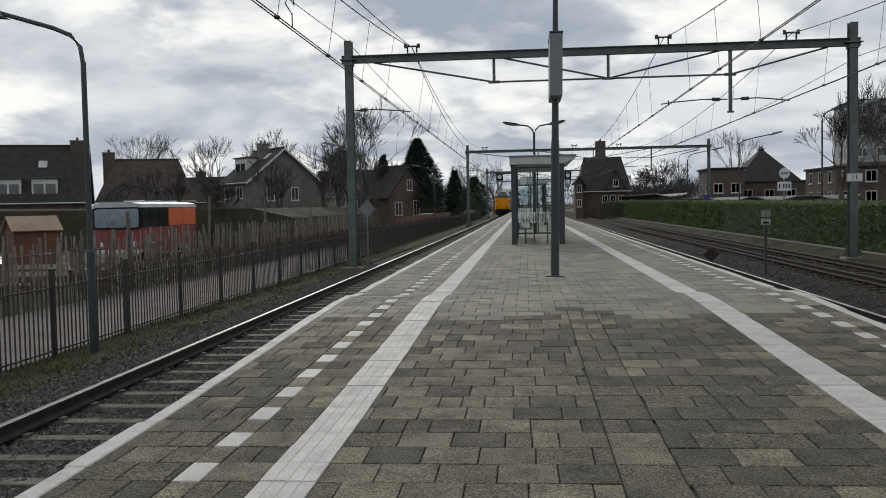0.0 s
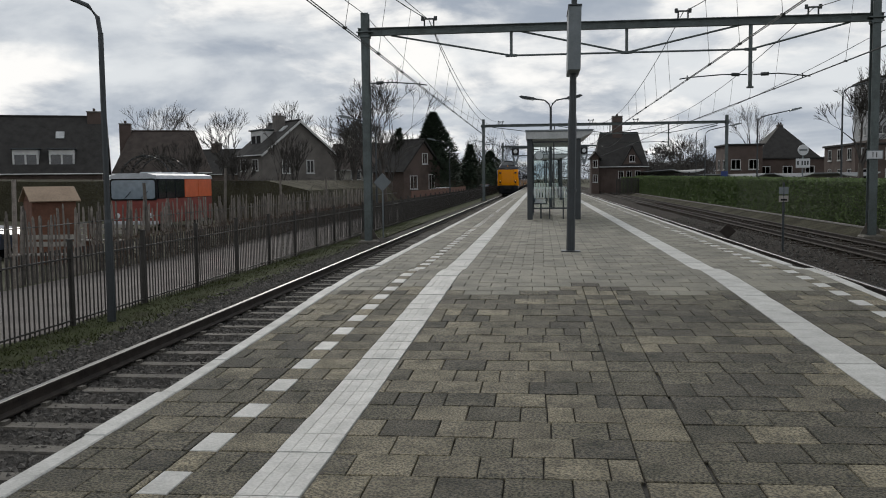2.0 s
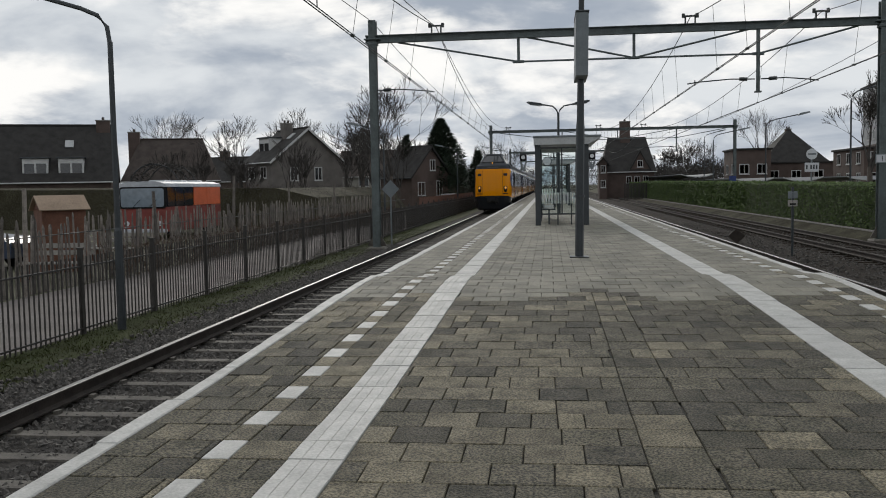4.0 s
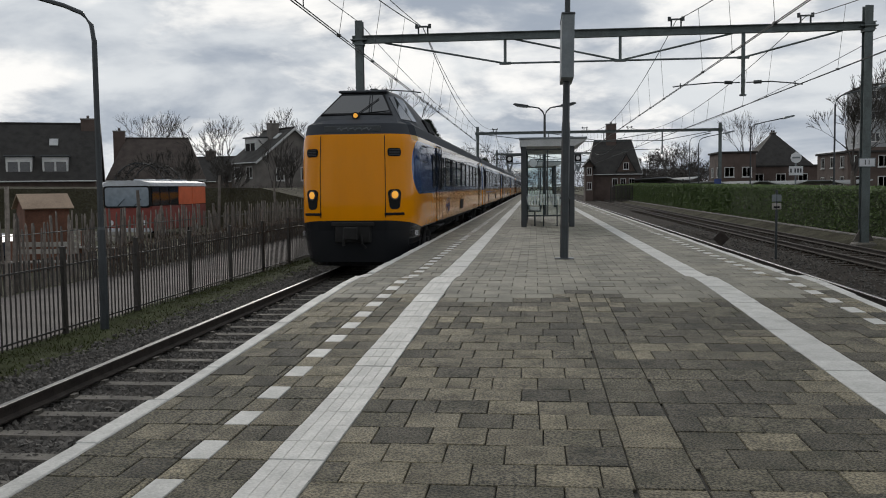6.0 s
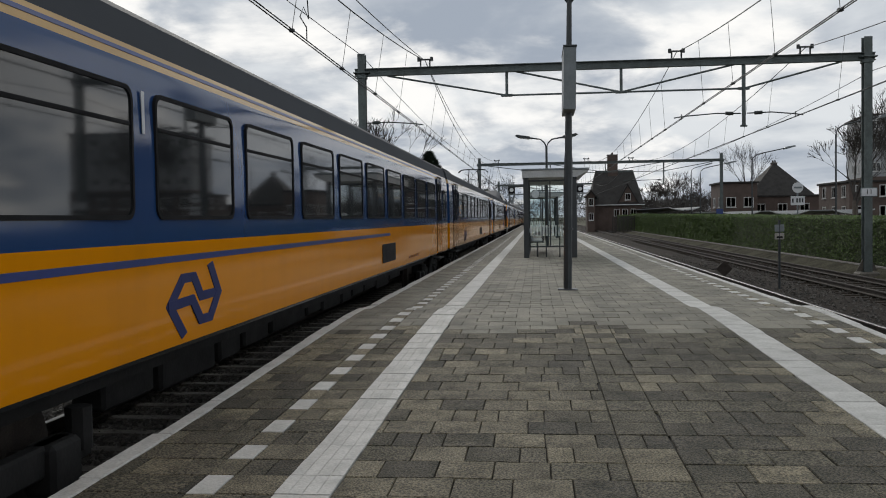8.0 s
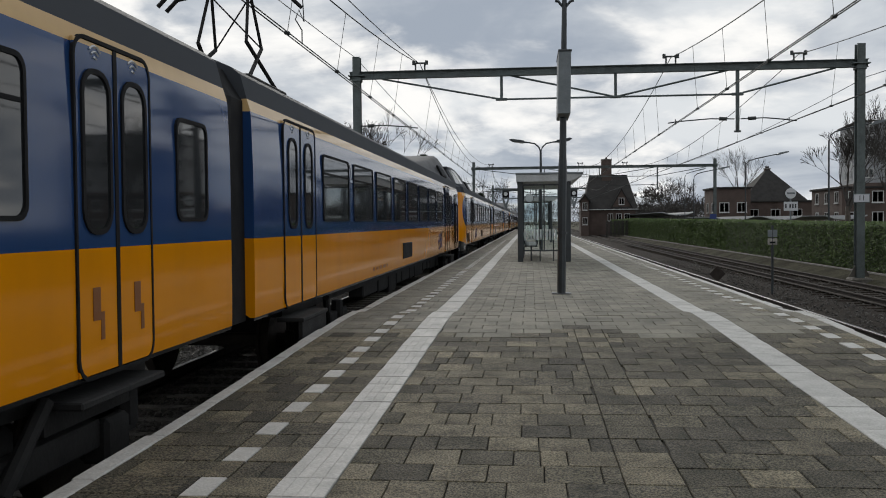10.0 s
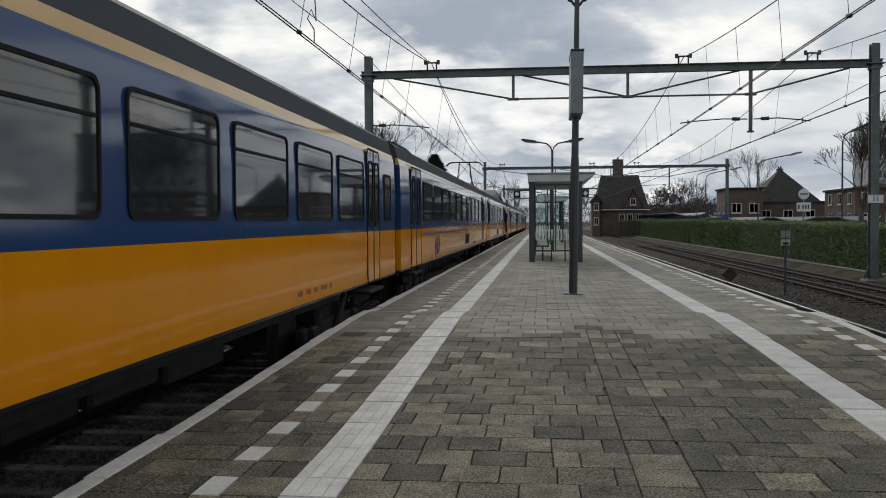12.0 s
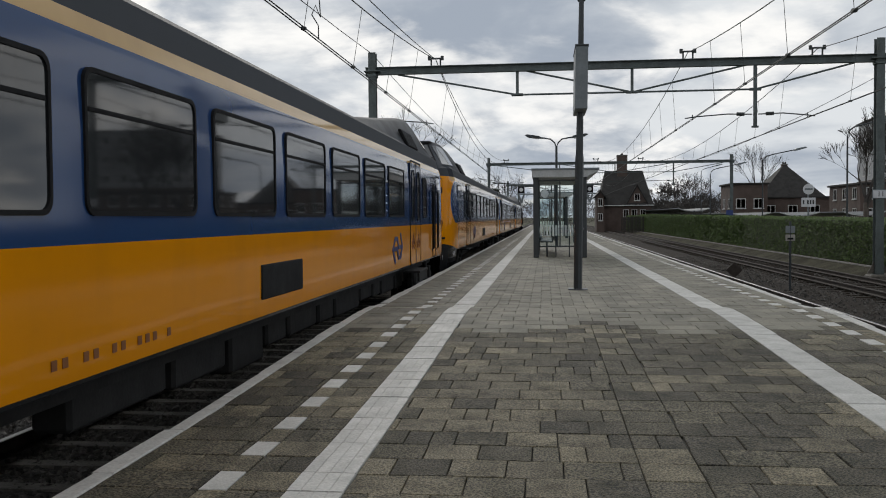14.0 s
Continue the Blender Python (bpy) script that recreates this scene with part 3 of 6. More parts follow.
def bogie_mesh():
    g = Geo()
    for s in (-1, 1):
        g.box(s * 1.10 - 0.06, -1.7, 0.42, s * 1.10 + 0.06, 1.7, 0.62, 0.02)
        for y in (-1.28, 1.28):
            g.box(s * 1.10 - 0.10, y - 0.18, 0.30, s * 1.10 + 0.12, y + 0.18, 0.62, 0.03)
            g.tube([(s * 1.14, y + 0.28, 0.5), (s * 1.14, y + 0.28, 0.78)], 0.09, 8)
        g.tube([(s * 1.2, -0.15, 0.45), (s * 1.25, 0.25, 0.92)], 0.05, 8)
    g.box(-1.0, -0.35, 0.35, 1.0, 0.35, 0.75, 0.04)
    return g.mesh("bogie", M["under"])


def wheelset_mesh():
    g = Geo()
    for s in (-1, 1):
        g.tube([(s * 0.69, 0, 0), (s * 0.72, 0, 0), (s * 0.73, 0, 0), (s * 0.83, 0, 0)], [0.49, 0.49, 0.46, 0.455], 24)
    g.tube([(-0.95, 0, 0), (0.95, 0, 0)], 0.09, 10)
    return g.mesh("wheelset", M["rust"], True)


def running_gear(car, y_list, length):
    for y in y_list:
        b = part("bogie", cached("bogie", bogie_mesh), None, car, at=pose(0, y, 0))
        for d in (-1.28, 1.28):
            part("wheelset", cached("wheel", wheelset_mesh), None, b, at=pose(0, d, 0.46))
    k = Geo()
    r = random.Random(3)
    y = y_list[0] + 2.6
    while y < y_list[1] - 3.6:
        w = r.uniform(0.8, 2.0)
        for s in (-1, 1):
            part("equipment_box", Geo().box(s * 0.80 - 0.28, y, r.uniform(0.45, 0.6), s * 0.80, y + w - 0.15, 0.98, 0.03), M["under"], car)
        y += w
    k.box(-1.1, y_list[0] - 2, 0.82, 1.1, y_list[1] + 2, 1.0)
    part("floor_frame", k, M["under"], car)


def roof_vent(parent, side, y0, y1, x=1.165, z=3.53, tilt=46, h=0.26):
    """A louvred grille on the slope of the roof."""
    n, w = round(h / 0.043), y1 - y0
    v = part("roof_vent", cached(("rv", round(w, 2), h), lambda: Geo().box(-0.03, 0, -h / 2, 0.03, w, h / 2, 0.01).mesh("roof_vent", M["rubber"])), None, parent, at=pose(side * x, y0, z, 0, -side * tilt))
    for k in range(n):
        part("louvre", cached(("lv", round(w, 2)), lambda: Geo().box(-0.042, 0.03, -0.007, 0.042, w - 0.03, 0.007).mesh("louvre", M["roofgrey"])), None, v, at=pose(0, 0, -h / 2 + 0.025 + 0.042 * k))


def body_levels():
    """Height, half width and setback of the front for the skin of a car."""
    return [(0.17, 1.20, 0.26), (0.27, 1.28, 0.10), (0.60, 1.35, 0.04), (1.00, 1.385, 0.03), (1.05, 1.395, 0.02), (1.35, 1.40, 0.0), (1.83, 1.40, 0.01), (2.5, 1.40, 0.04),
            (3.05, 1.385, 0.09), (3.12, 1.375, 0.10), (3.24, 1.34, 0.12), (3.47, 1.28, 0.16), (3.55, 1.18, 0.40), (3.63, 1.0, 0.8), (3.72, 0.68, 1.0), (3.76, 0.35, 1.2), (3.77, 0.0, 1.3)]


def pantograph(car, y):
    """Scissor pantograph about y on the roof, its strips at the wire."""
    p = part("pantograph", Geo().box(-0.55, y - 0.9, 3.86, 0.55, y + 0.9, 3.93, 0.02), M["under"], car, "raised dark pantograph on insulators")
    for x in (-0.45, 0.45):
        for q in (y - 0.7, y + 0.7):
            part("insulator", Geo().tube([(x, q, 3.70), (x, q, 3.76), (x, q, 3.80), (x, q, 3.88)], [0.05, 0.09, 0.06, 0.05], 10), M["rust"], p)
    for x in (-0.45, 0.45):
        part("lower_arm", Geo().tube([(x, y + 0.6, 3.93), (x * 0.75, y - 0.35, 4.48)], 0.03, 6).tube([(x, y - 0.7, 3.93), (x * 0.75, y + 0.35, 4.45)], 0.03, 6), M["under"], p)
        part("upper_arm", Geo().tube([(x * 0.75, y - 0.35, 4.48), (x * 0.62, y - 0.05, 5.18)], 0.022, 6).tube([(x * 0.75, y + 0.35, 4.45), (x * 0.62, y + 0.05, 5.18)], 0.022, 6).tube([(x * 0.75, y - 0.35, 4.48), (-x * 0.62, y - 0.05, 5.16)], 0.012, 5), M["under"], p)
    h = Geo()
    for q in (y - 0.15, y + 0.15):
        h.tube([(-0.98, q, 5.0), (-0.82, q, 5.16), (-0.6, q, 5.2), (0.6, q, 5.2), (0.82, q, 5.16), (0.98, q, 5.0)], 0.03, 6)
    part("contact_strip", h, M["under"], p)


def cab_car(panto):
    """An end car: nose towards -y at 0, standing on the rail at z 0."""
    car = thing("train_cab_car", pose(0, 0, 0), "yellow and blue express train end car with " + ("a raised pantograph" if panto else "a high driver's cab"), "train car", "cars of the train")
    # plan of the blunt nose: share of the half width, distance behind the foremost point
    plan = [(0, 0.90), (0.25, 0.90), (0.54, 0.91), (0.60, 0.93), (0.67, 0.975), (0.75, 1.05), (0.83, 1.17), (0.89, 1.31), (0.935, 1.48), (0.965, 1.69), (0.985, 1.93), (1, 2.3), (1, 3.2), (1, 5), (1, 7), (1, 9), (1, CAB_L - 0.35)]
    g, lev = Geo(), body_levels()
    for s in (-1, 1):
        for low in (True, False):
            row = [p for p in plan if p[1] < 2.5] if low else plan
            use = lev[:4] if low else lev[3:]
            n = len(row)
            verts, faces = [], []
            for z, w, back in use:
                for px, py in row:
                    verts.append((s * px * w, py + back * max(0.0, 1 - py / 9), z))
            for j in range(len(use) - 1):
                for i in range(n - 1):
                    a = j * n + i
                    faces.append((a, a + 1, a + 1 + n, a + n))
            verts.append((0, row[-1][1], 2.0))
            c = len(verts) - 1
            if not low:
                for j in range(len(use) - 1):
                    faces.append((c, j * n + n - 1, (j + 1) * n + n - 1))
            g.add(verts, faces)
    body = part("body", g, M["livery_cab"], car, smooth=True)
    # the raised cab, in rings of eight points
    st = [(1.32, 3.44, 1.02, 3.50, 1.00), (1.50, 3.45, 1.06, 3.66, 0.93), (2.46, 3.43, 1.21, 4.30, 0.55), (2.72, 3.42, 1.24, 4.38, 0.61), (3.8, 3.42, 1.27, 4.40, 0.74), (5.2, 3.42, 1.27, 4.28, 0.80), (7.0, 3.42, 1.26, 4.08, 0.84), (10.4, 3.50, 1.10, 3.76, 0.70)]
    c = Geo()
    verts, faces = [], []
    for y, zb, wb, zt, wt in st:
        h = zt - zb
        half = [(wb, zb - 0.06), (wb, zb + 0.04 * h), (wt + 0.06 * (wb - wt), zt - 0.10 * h), (wt * 0.86, zt), (0, zt + 0.02)]
        verts += [(-x, y, z) for x, z in half] + [(x, y, z) for x, z in half[::-1][1:]]
    m = 9
    for j in range(len(st) - 1):
        for i in range(m - 1):
            a = j * m + i
            faces.append((a, a + 1, a + 1 + m, a + m))
    faces += [tuple(range(m)), tuple((len(st) - 1) * m + i for i in range(m))]
    c.add(verts, faces)
    cab = part("cab_roof", c, M["roofgrey"], car, "raised dark grey driver's cab on the roof", smooth=True)
    # windscreen and cab side windows, laid just proud of the cab
    def pane_on(pts, name, mt, lift):
        nrm = (Vector(pts[1]) - Vector(pts[0])).cross(Vector(pts[2]) - Vector(pts[0])).normalized()
        if nrm.z < 0:
            nrm = -nrm
        v = [Vector(p) + nrm * lift for p in pts] + [Vector(p) - nrm * 0.02 for p in pts]
        k = len(pts)
        q = Geo().add(v, [tuple(range(k)), tuple(range(k, 2 * k))[::-1]] + [(i, (i + 1) % k, (i + 1) % k + k, i + k) for i in range(k)])
        return part(name, q, mt, cab)
    pane_on([(-0.86, 1.54, 3.69), (0.86, 1.54, 3.69), (0.52, 2.42, 4.27), (-0.52, 2.42, 4.27)], "windscreen_frame", M["rubber"], 0.03)
    pane_on([(-0.80, 1.58, 3.72), (0.80, 1.58, 3.72), (0.48, 2.38, 4.245), (-0.48, 2.38, 4.245)], "windscreen", M["trainpane"], 0.038)
    for s in (-1, 1):
        pane_on([(s * 1.0, 1.80, 3.60), (s * 1.126, 2.75, 3.62), (s * 0.683, 2.75, 4.24), (s * 0.61, 2.52, 4.20)], "cab_side_window", M["trainpane"], 0.02)
        pane_on([(s * 1.13, 2.83, 3.62), (s * 1.155, 3.55, 3.64), (s * 0.807, 3.55, 4.20), (s * 0.69, 2.83, 4.24)], "cab_side_window", M["trainpane"], 0.02)
    w = Geo().tube([(0.05, 1.50, 3.74), (0.44, 2.10, 4.13)], 0.012, 5).tube([(-0.05, 1.50, 3.72), (0.76, 1.62, 3.80)], 0.010, 5)
    part("wiper", w, M["rubber"], cab)
    part("cab_brow", Geo().box(-0.60, 2.36, 4.31, 0.60, 2.9, 4.37, 0.02), M["roofgrey"], cab)
    # front: door seams, lamps, vents, grab bars, coupler
    for s in (-1, 1):
        part("front_seam", Geo().tube([(s * 0.76, 0.905, 1.30), (s * 0.76, 0.94, 2.4), (s * 0.745, 1.0, 3.18)], 0.010, 5), M["rubber"], body)
        lamp = part("headlamp", Geo().prism([(x * (0.82 if z < 0 else 1.0), z) for x, z in rounded(0.32, 0.46, 0.10)], -0.012, 0.10, "y"), M["rubber"], body, "dark headlamp housing", at=pose(s * 0.965, 0.995, 1.72, 0, 0, s * 31))
        part("lens", Geo().tube([(0, -0.034, 0), (0, -0.026, 0), (0, -0.010, 0)], [0.045, 0.080, 0.095], 16), M["lamp_on"], lamp, "round amber lamp", at=pose(0.0, 0, 0.10))
        part("lens_rim", Geo().tube([(0, -0.020, 0), (0, -0.008, 0)], 0.112, 16), M["lampglass"], lamp, at=pose(0.0, 0, 0.10))
        vent = part("front_vent", Geo().prism(rounded(0.32, 0.19, 0.06), -0.006, 0.05, "y"), M["rubber"], body, at=pose(s * 0.965, 1.045, 2.80, 0, 0, s * 31))
        for k in range(4):
            part("louvre", Geo().box(-0.13, -0.016, -0.008, 0.13, -0.004, 0.008), M["roofgrey"], vent, at=pose(0, 0, -0.055 + 0.037 * k))
        part("grab_bar", Geo().box(-0.24, -0.02, -0.03, 0.24, 0.05, 0.03, 0.012), M["rubber"], body, at=pose(s * 0.965, 0.985, 1.38, 0, 0, s * 31))
    top = part("top_lamp", Geo().tube([(0, 1.40, 0), (0, 1.62, 0)], 0.085, 14), M["rubber"], cab, at=pose(0, 0, 3.68))
    part("lens", Geo().tube([(0, 1.375, 0), (0, 1.40, 0)], [0.04, 0.055], 14), M["lamp_on"], top, "round amber lamp")
    part("destination_panel", Geo().box(-0.66, 1.01, 3.27, 0.66, 1.15, 3.42, 0.012), M["darksteel"], body, "dark panel under the cab with smeared pale tags")
    for k in range(5):
        part("smeared_tag", Geo().tube([(-0.36 + 0.16 * k, 1.005, 3.34), (-0.30 + 0.16 * k, 1.005, 3.37), (-0.26 + 0.16 * k, 1.005, 3.31), (-0.20 + 0.16 * k, 1.005, 3.36)], 0.012, 4), M["signgrey"], body)
    cp = Geo().box(-0.42, 0.84, 0.72, 0.42, 1.2, 1.18, 0.03).tube([(0, 0.60, 0.95), (0, 1.0, 0.95)], 0.13, 10).box(-0.17, 0.54, 0.80, 0.17, 0.64, 1.10, 0.03)
    cp.tube([(0.2, 0.82, 0.9), (0.24, 0.74, 0.7), (0.3, 0.85, 0.6)], 0.025, 6).tube([(-0.22, 0.82, 0.9), (-0.2, 0.76, 0.66)], 0.03, 6).box(-0.5, 0.82, 1.10, 0.5, 0.9, 1.2, 0.02)
    part("coupler", cp, M["under"], car)
    for s, lead in ((1, 0), (-1, 1)):
        if not lead:
            panel, small, doors, cabdoor = (2.66, 3.92), [(5.0, 5.68), (7.42, 8.06)], [(5.97, 7.40)], None
        else:
            panel, small, doors, cabdoor = (1.97, 3.32), [(5.16, 5.81)], [(6.2, 7.7)], (3.44, 4.1)
        part("equipment_panel", ring(rounded(panel[1] - panel[0], 0.40, 0.05), rounded(panel[1] - panel[0] - 0.03, 0.37, 0.04), 0.0, 0.008), M["rubber"], body, at=on_side(s, sum(panel) / 2, 2.82))
        for a, b in small:
            train_window(car, s, a, b, 1.98, 2.88, 0.12, False)
        for a, b in doors:
            train_door(car, s, a, b, bool(lead))
        if cabdoor:
            d = part("cab_door", ring(rounded(0.64, 1.95, 0.10), rounded(0.60, 1.91, 0.08), 0.0, 0.012), M["rubber"], car, at=on_side(s, sum(cabdoor) / 2, 2.0))
            part("door_window", cached("cdw", lambda: Geo().prism(rounded(0.26, 1.0, 0.10), -0.004, 0.012, "x").mesh("door_window", M["trainpane"])), None, d, at=pose(0, 0, 0.3))
            for k in (-0.42, 0.42):
                part("handrail", cached("hr", lambda: Geo().tube([(0, 0, -0.75), (0.05, 0, -0.7), (0.05, 0, 0.65), (0, 0, 0.7)], 0.028, 6).mesh("handrail", M["rubber"])), None, d, at=pose(0, k, -0.05))
        for k in range(8):
            a = 8.5 + 2.11 * k
            train_window(car, s, a, a + 1.74, 2.0, 2.90)
        if lead:
            train_door(car, s, 25.45, 26.95)
        else:
            train_door(car, s, 25.30, 26.36)
            train_window(car, s, 26.87, 27.54, 2.0, 2.82, 0.10, False)
        roof_vent(car, s, 5.5, 6.95, 1.155, 3.68, 27, 0.40)
        part("air_grille", cached("grille", lambda: Geo().box(-0.01, -0.74, -0.17, 0.012, 0.74, 0.17, 0.01).mesh("air_grille", M["rubber"])), None, car, at=on_side(s, 16.7 if lead else 14.7, 1.36))
        tagged(part("railway_mark", cached("mark", railway_mark), None, car, at=on_side(s, 9.3, 1.42)), kind="stuff")
        for y in ((10.43, 23.08) if lead else (8.28, 23.0)):
            sign_text("class_number", "2", 0.40, M["markwhite"], car, pose(s * 1.405, y, 2.72, 90, 0, 90 * s))
        g = Geo()
        for k in range(3):
            g.box(-0.002, -0.05, -0.02 - 0.13 * k, 0.003, 0.05, 0.0 - 0.13 * k)
        tagged(part("small_marking", g, M["markwhite"], car, at=on_side(s, 10.43 if lead else 8.34, 2.38)), kind="stuff")
        bars = Geo()
        for k in range(14):
            if k not in (2, 5, 8, 12):
                bars.box(-0.002, 0.12 * k, -0.03, 0.002, 0.12 * k + 0.06, 0.03)
        tagged(part("vehicle_number", bars, M["markdark"], car, "dark bars of the vehicle number", at=on_side(s, 21.2, 1.16)), kind="stuff")
        sign_text("set_number", "4231", 0.17, M["markwhite"], body, pose(s * 1.375, 1.70, 0.90, 90, 0, 90 * s - s * 7))
    running_gear(car, (4.2, 24.0), CAB_L)
    for y in (10.5, 17.0, 22.5):
        part("roof_unit", Geo().prism([(-0.72, 3.6), (-0.6, 3.86), (0.6, 3.86), (0.72, 3.6)], y, y + 1.5, "y"), M["roofgrey"], car)
    part("gangway", Geo().prism([(-1.30, 1.0), (1.30, 1.0), (1.30, 3.2), (1.1, 3.52), (-1.1, 3.52), (-1.30, 3.2)], CAB_L - 0.35, CAB_L + 0.0, "y"), M["rubber"], car, "black rubber gangway bellows")
    if panto:
        pantograph(car, CAB_L - 3.9)
    return car


def mid_car(first):
    """A middle car between 0 and MID_L; first: with the extra waist line of first class."""
    car = thing("train_middle_car", pose(0, 0, 0), "yellow and blue train middle car" + (" with a thin blue waist line" if first else " with dark roof"), "train car", "cars of the train")
    prof = [(w, z) for z, w, _ in body_levels()][3:]
    outline = [(-x, z) for x, z in prof] + [(x, z) for x, z in prof[::-1][1:]]
    g = Geo().prism(outline, 0.35, MID_L - 0.35, "y")
    part("body", g, M["livery_mid"], car, smooth=True)
    for a, b in ((0.0, 0.35), (MID_L - 0.35, MID_L)):
        part("gangway", Geo().prism([(-1.30, 1.0), (1.30, 1.0), (1.30, 3.2), (1.1, 3.52), (-1.1, 3.52), (-1.30, 3.2)], a, b, "y"), M["rubber"], car, "black rubber gangway bellows")
    for s in (-1, 1):
        train_door(car, s, 1.75, 3.3)
        for k in range(10):
            a = 3.8 + 2.07 * k
            train_window(car, s, a, a + 1.70, 2.0, 2.92)
        train_door(car, s, MID_L - 3.24, MID_L - 2.14)
        for y in (MID_L - 3.0, MID_L - 2.4):
            part("seat_mark", cached("seat_mark", lambda: Geo().box(0, -0.05, 0.0, 0.003, 0.05, 0.16).box(0, -0.05, -0.05, 0.003, 0.10, 0.0).box(0, 0.05, -0.18, 0.003, 0.10, -0.05).mesh("seat_mark", M["markdark"])), None, car, at=on_side(s, y, 1.42) @ pose(0.008, 0, 0))
        train_window(car, s, MID_L - 1.65, MID_L - 0.97, 2.0, 2.82, 0.10, False)
        part("air_grille", cached("grille", None), None, car, at=on_side(s, 16.3, 1.36))
        tagged(part("railway_mark", cached("mark", None), None, car, at=on_side(s, 6.6, 1.36)), kind="stuff")
        sign_text("class_number", "1" if first else "2", 0.44, M["markwhite"], car, pose(s * 1.405, 5.68, 2.74, 90, 0, 90 * s))
        if first:
            part("roof_line", Geo().box(-0.01, -12.6, -0.016, 0.006, 12.6, 0.016), M["blue"], car, at=pose(s * 1.360, MID_L / 2, 3.168, 0, -s * 16, 0 if s > 0 else 180))
            part("waist_line", Geo().box(0, -6.35, -0.025, 0.004, 6.35, 0.025), M["blue"], car, at=on_side(s, 10.1, 1.70))
        roof_vent(car, s, 1.2, 3.2)
        bars = Geo()
        for k in range(14):
            if k not in (2, 5, 8, 12):
                bars.box(-0.002, 0.12 * k, -0.03, 0.002, 0.12 * k + 0.06, 0.03)
        tagged(part("vehicle_number", bars, M["markdark"], car, "dark bars of the vehicle number", at=on_side(s, 19.0, 1.16)), kind="stuff")
    running_gear(car, (3.6, MID_L - 3.6), MID_L)
    for y in (5.0, 14.0, 20.0):
        part("roof_unit", Geo().prism([(-0.72, 3.6), (-0.6, 3.86), (0.6, 3.86), (0.72, 3.6)], y, y + 1.6, "y"), M["roofgrey"], car)
    return car


M["livery_door"] = livery("door_livery", False)


def door_livery_height(m):
    """Doors carry their own space: lift the bands by the height of the door's middle."""
    for n in m.node_tree.nodes:
        if n.type == "SEPXYZ":
            src = n.inputs[0].links[0].from_socket
            add = m.node_tree.nodes.new("ShaderNodeVectorMath")
            add.inputs[1].default_value = (0, 0, 2.08)
            m.node_tree.links.new(src, add.inputs[0])
            m.node_tree.links.new(add.outputs[0], n.inputs[0])


door_livery_height(M["livery_door"])


def build_train():
    """Three coupled sets; gives each car and its distance behind the first nose."""
    made = {"cab": cab_car(False), "tail": cab_car(True), "first": mid_car(True), "second": mid_car(False)}
    used, cars, at = set(), [], 0.0
    for row in (("cab", "first", "second", "tail"), ("cab", "first", "tail"), ("cab", "first", "tail")):
        for kind in row:
            ob = copy_thing(made[kind], pose(0, 0, 0)) if kind in used else made[kind]
            used.add(kind)
            length = CAB_L if kind in ("cab", "tail") else MID_L
            cars.append((ob, at + (length if kind == "tail" else 0), kind == "tail"))
            at += length
        at -= 0.35                           # the noses close up over the couplers
    return cars


TRAIN = build_train()


def spray_scrawl(parent):
    """Unreadable sprayed strokes on the nose flank."""
    strokes = (((0, .15), (.05, .55), (.14, .22), (.26, .60), (.34, .05), (.22, .12)), ((.42, .40), (.50, .10), (.62, .20), (.56, .44), (.74, .34)),
               ((.80, .10), (.92, .42), (.98, .16), (1.10, .40)), ((1.16, .44), (1.22, .08), (1.32, .34), (1.42, .05)), ((1.52, .48), (1.42, .02), (1.78, .06), (1.70, .50), (1.54, .46)))
    for k, pts in enumerate(strokes):
        part("spray_scrawl", Geo().tube([(0.0, 2.55 + y, 1.04 + z) for y, z in pts], 0.018 + 0.004 * k, 6), M["scrawl"], parent, "thick black sprayed stroke" if not k else "", at=pose(1.392, 0, 0))


def unlit(car):
    """The lamps of the coupled and the trailing noses are off."""
    for ob in car.children_recursive:
        if ob.name.split(".")[0] == "lens":
            me = ob.data.copy()
            me.materials[0] = M["lamp_off"]
            ob.data = me
            tagged(ob, "unlit round lamp glass")


for car_ob, _, _ in TRAIN[1:]:
    unlit(car_ob)
spray_scrawl(TRAIN[4][0])


def motions():
    """The train runs through, slowing a little."""
    for ob, back, turn in TRAIN:
        walk(ob, [(t, pose(TRACK_L, nose + back, RAIL_Z, 0, 0, 180 if turn else 0)) for t, nose in NOSE])


# ---------------------------------------------------------------- catenary
WIRE_Z = RAIL_Z + 5.24
SPANS = (-25.0, 31.5, 88.0, 144.5, 201.0)


def plate_h(g, x0, x1, y, z, w=0.22, h=0.24):
    """A rolled steel section along x: web between two flanges."""
    t, a, b = 0.012, w / 2, h / 2
    g.prism([(y + p, z + q) for p, q in ((-a, -b - t), (a, -b - t), (a, -b + t), (t, -b + t), (t, b - t), (a, b - t), (a, b + t), (-a, b + t), (-a, b - t), (-t, b - t), (-t, -b + t), (-a, -b + t))], x0, x1, "x")


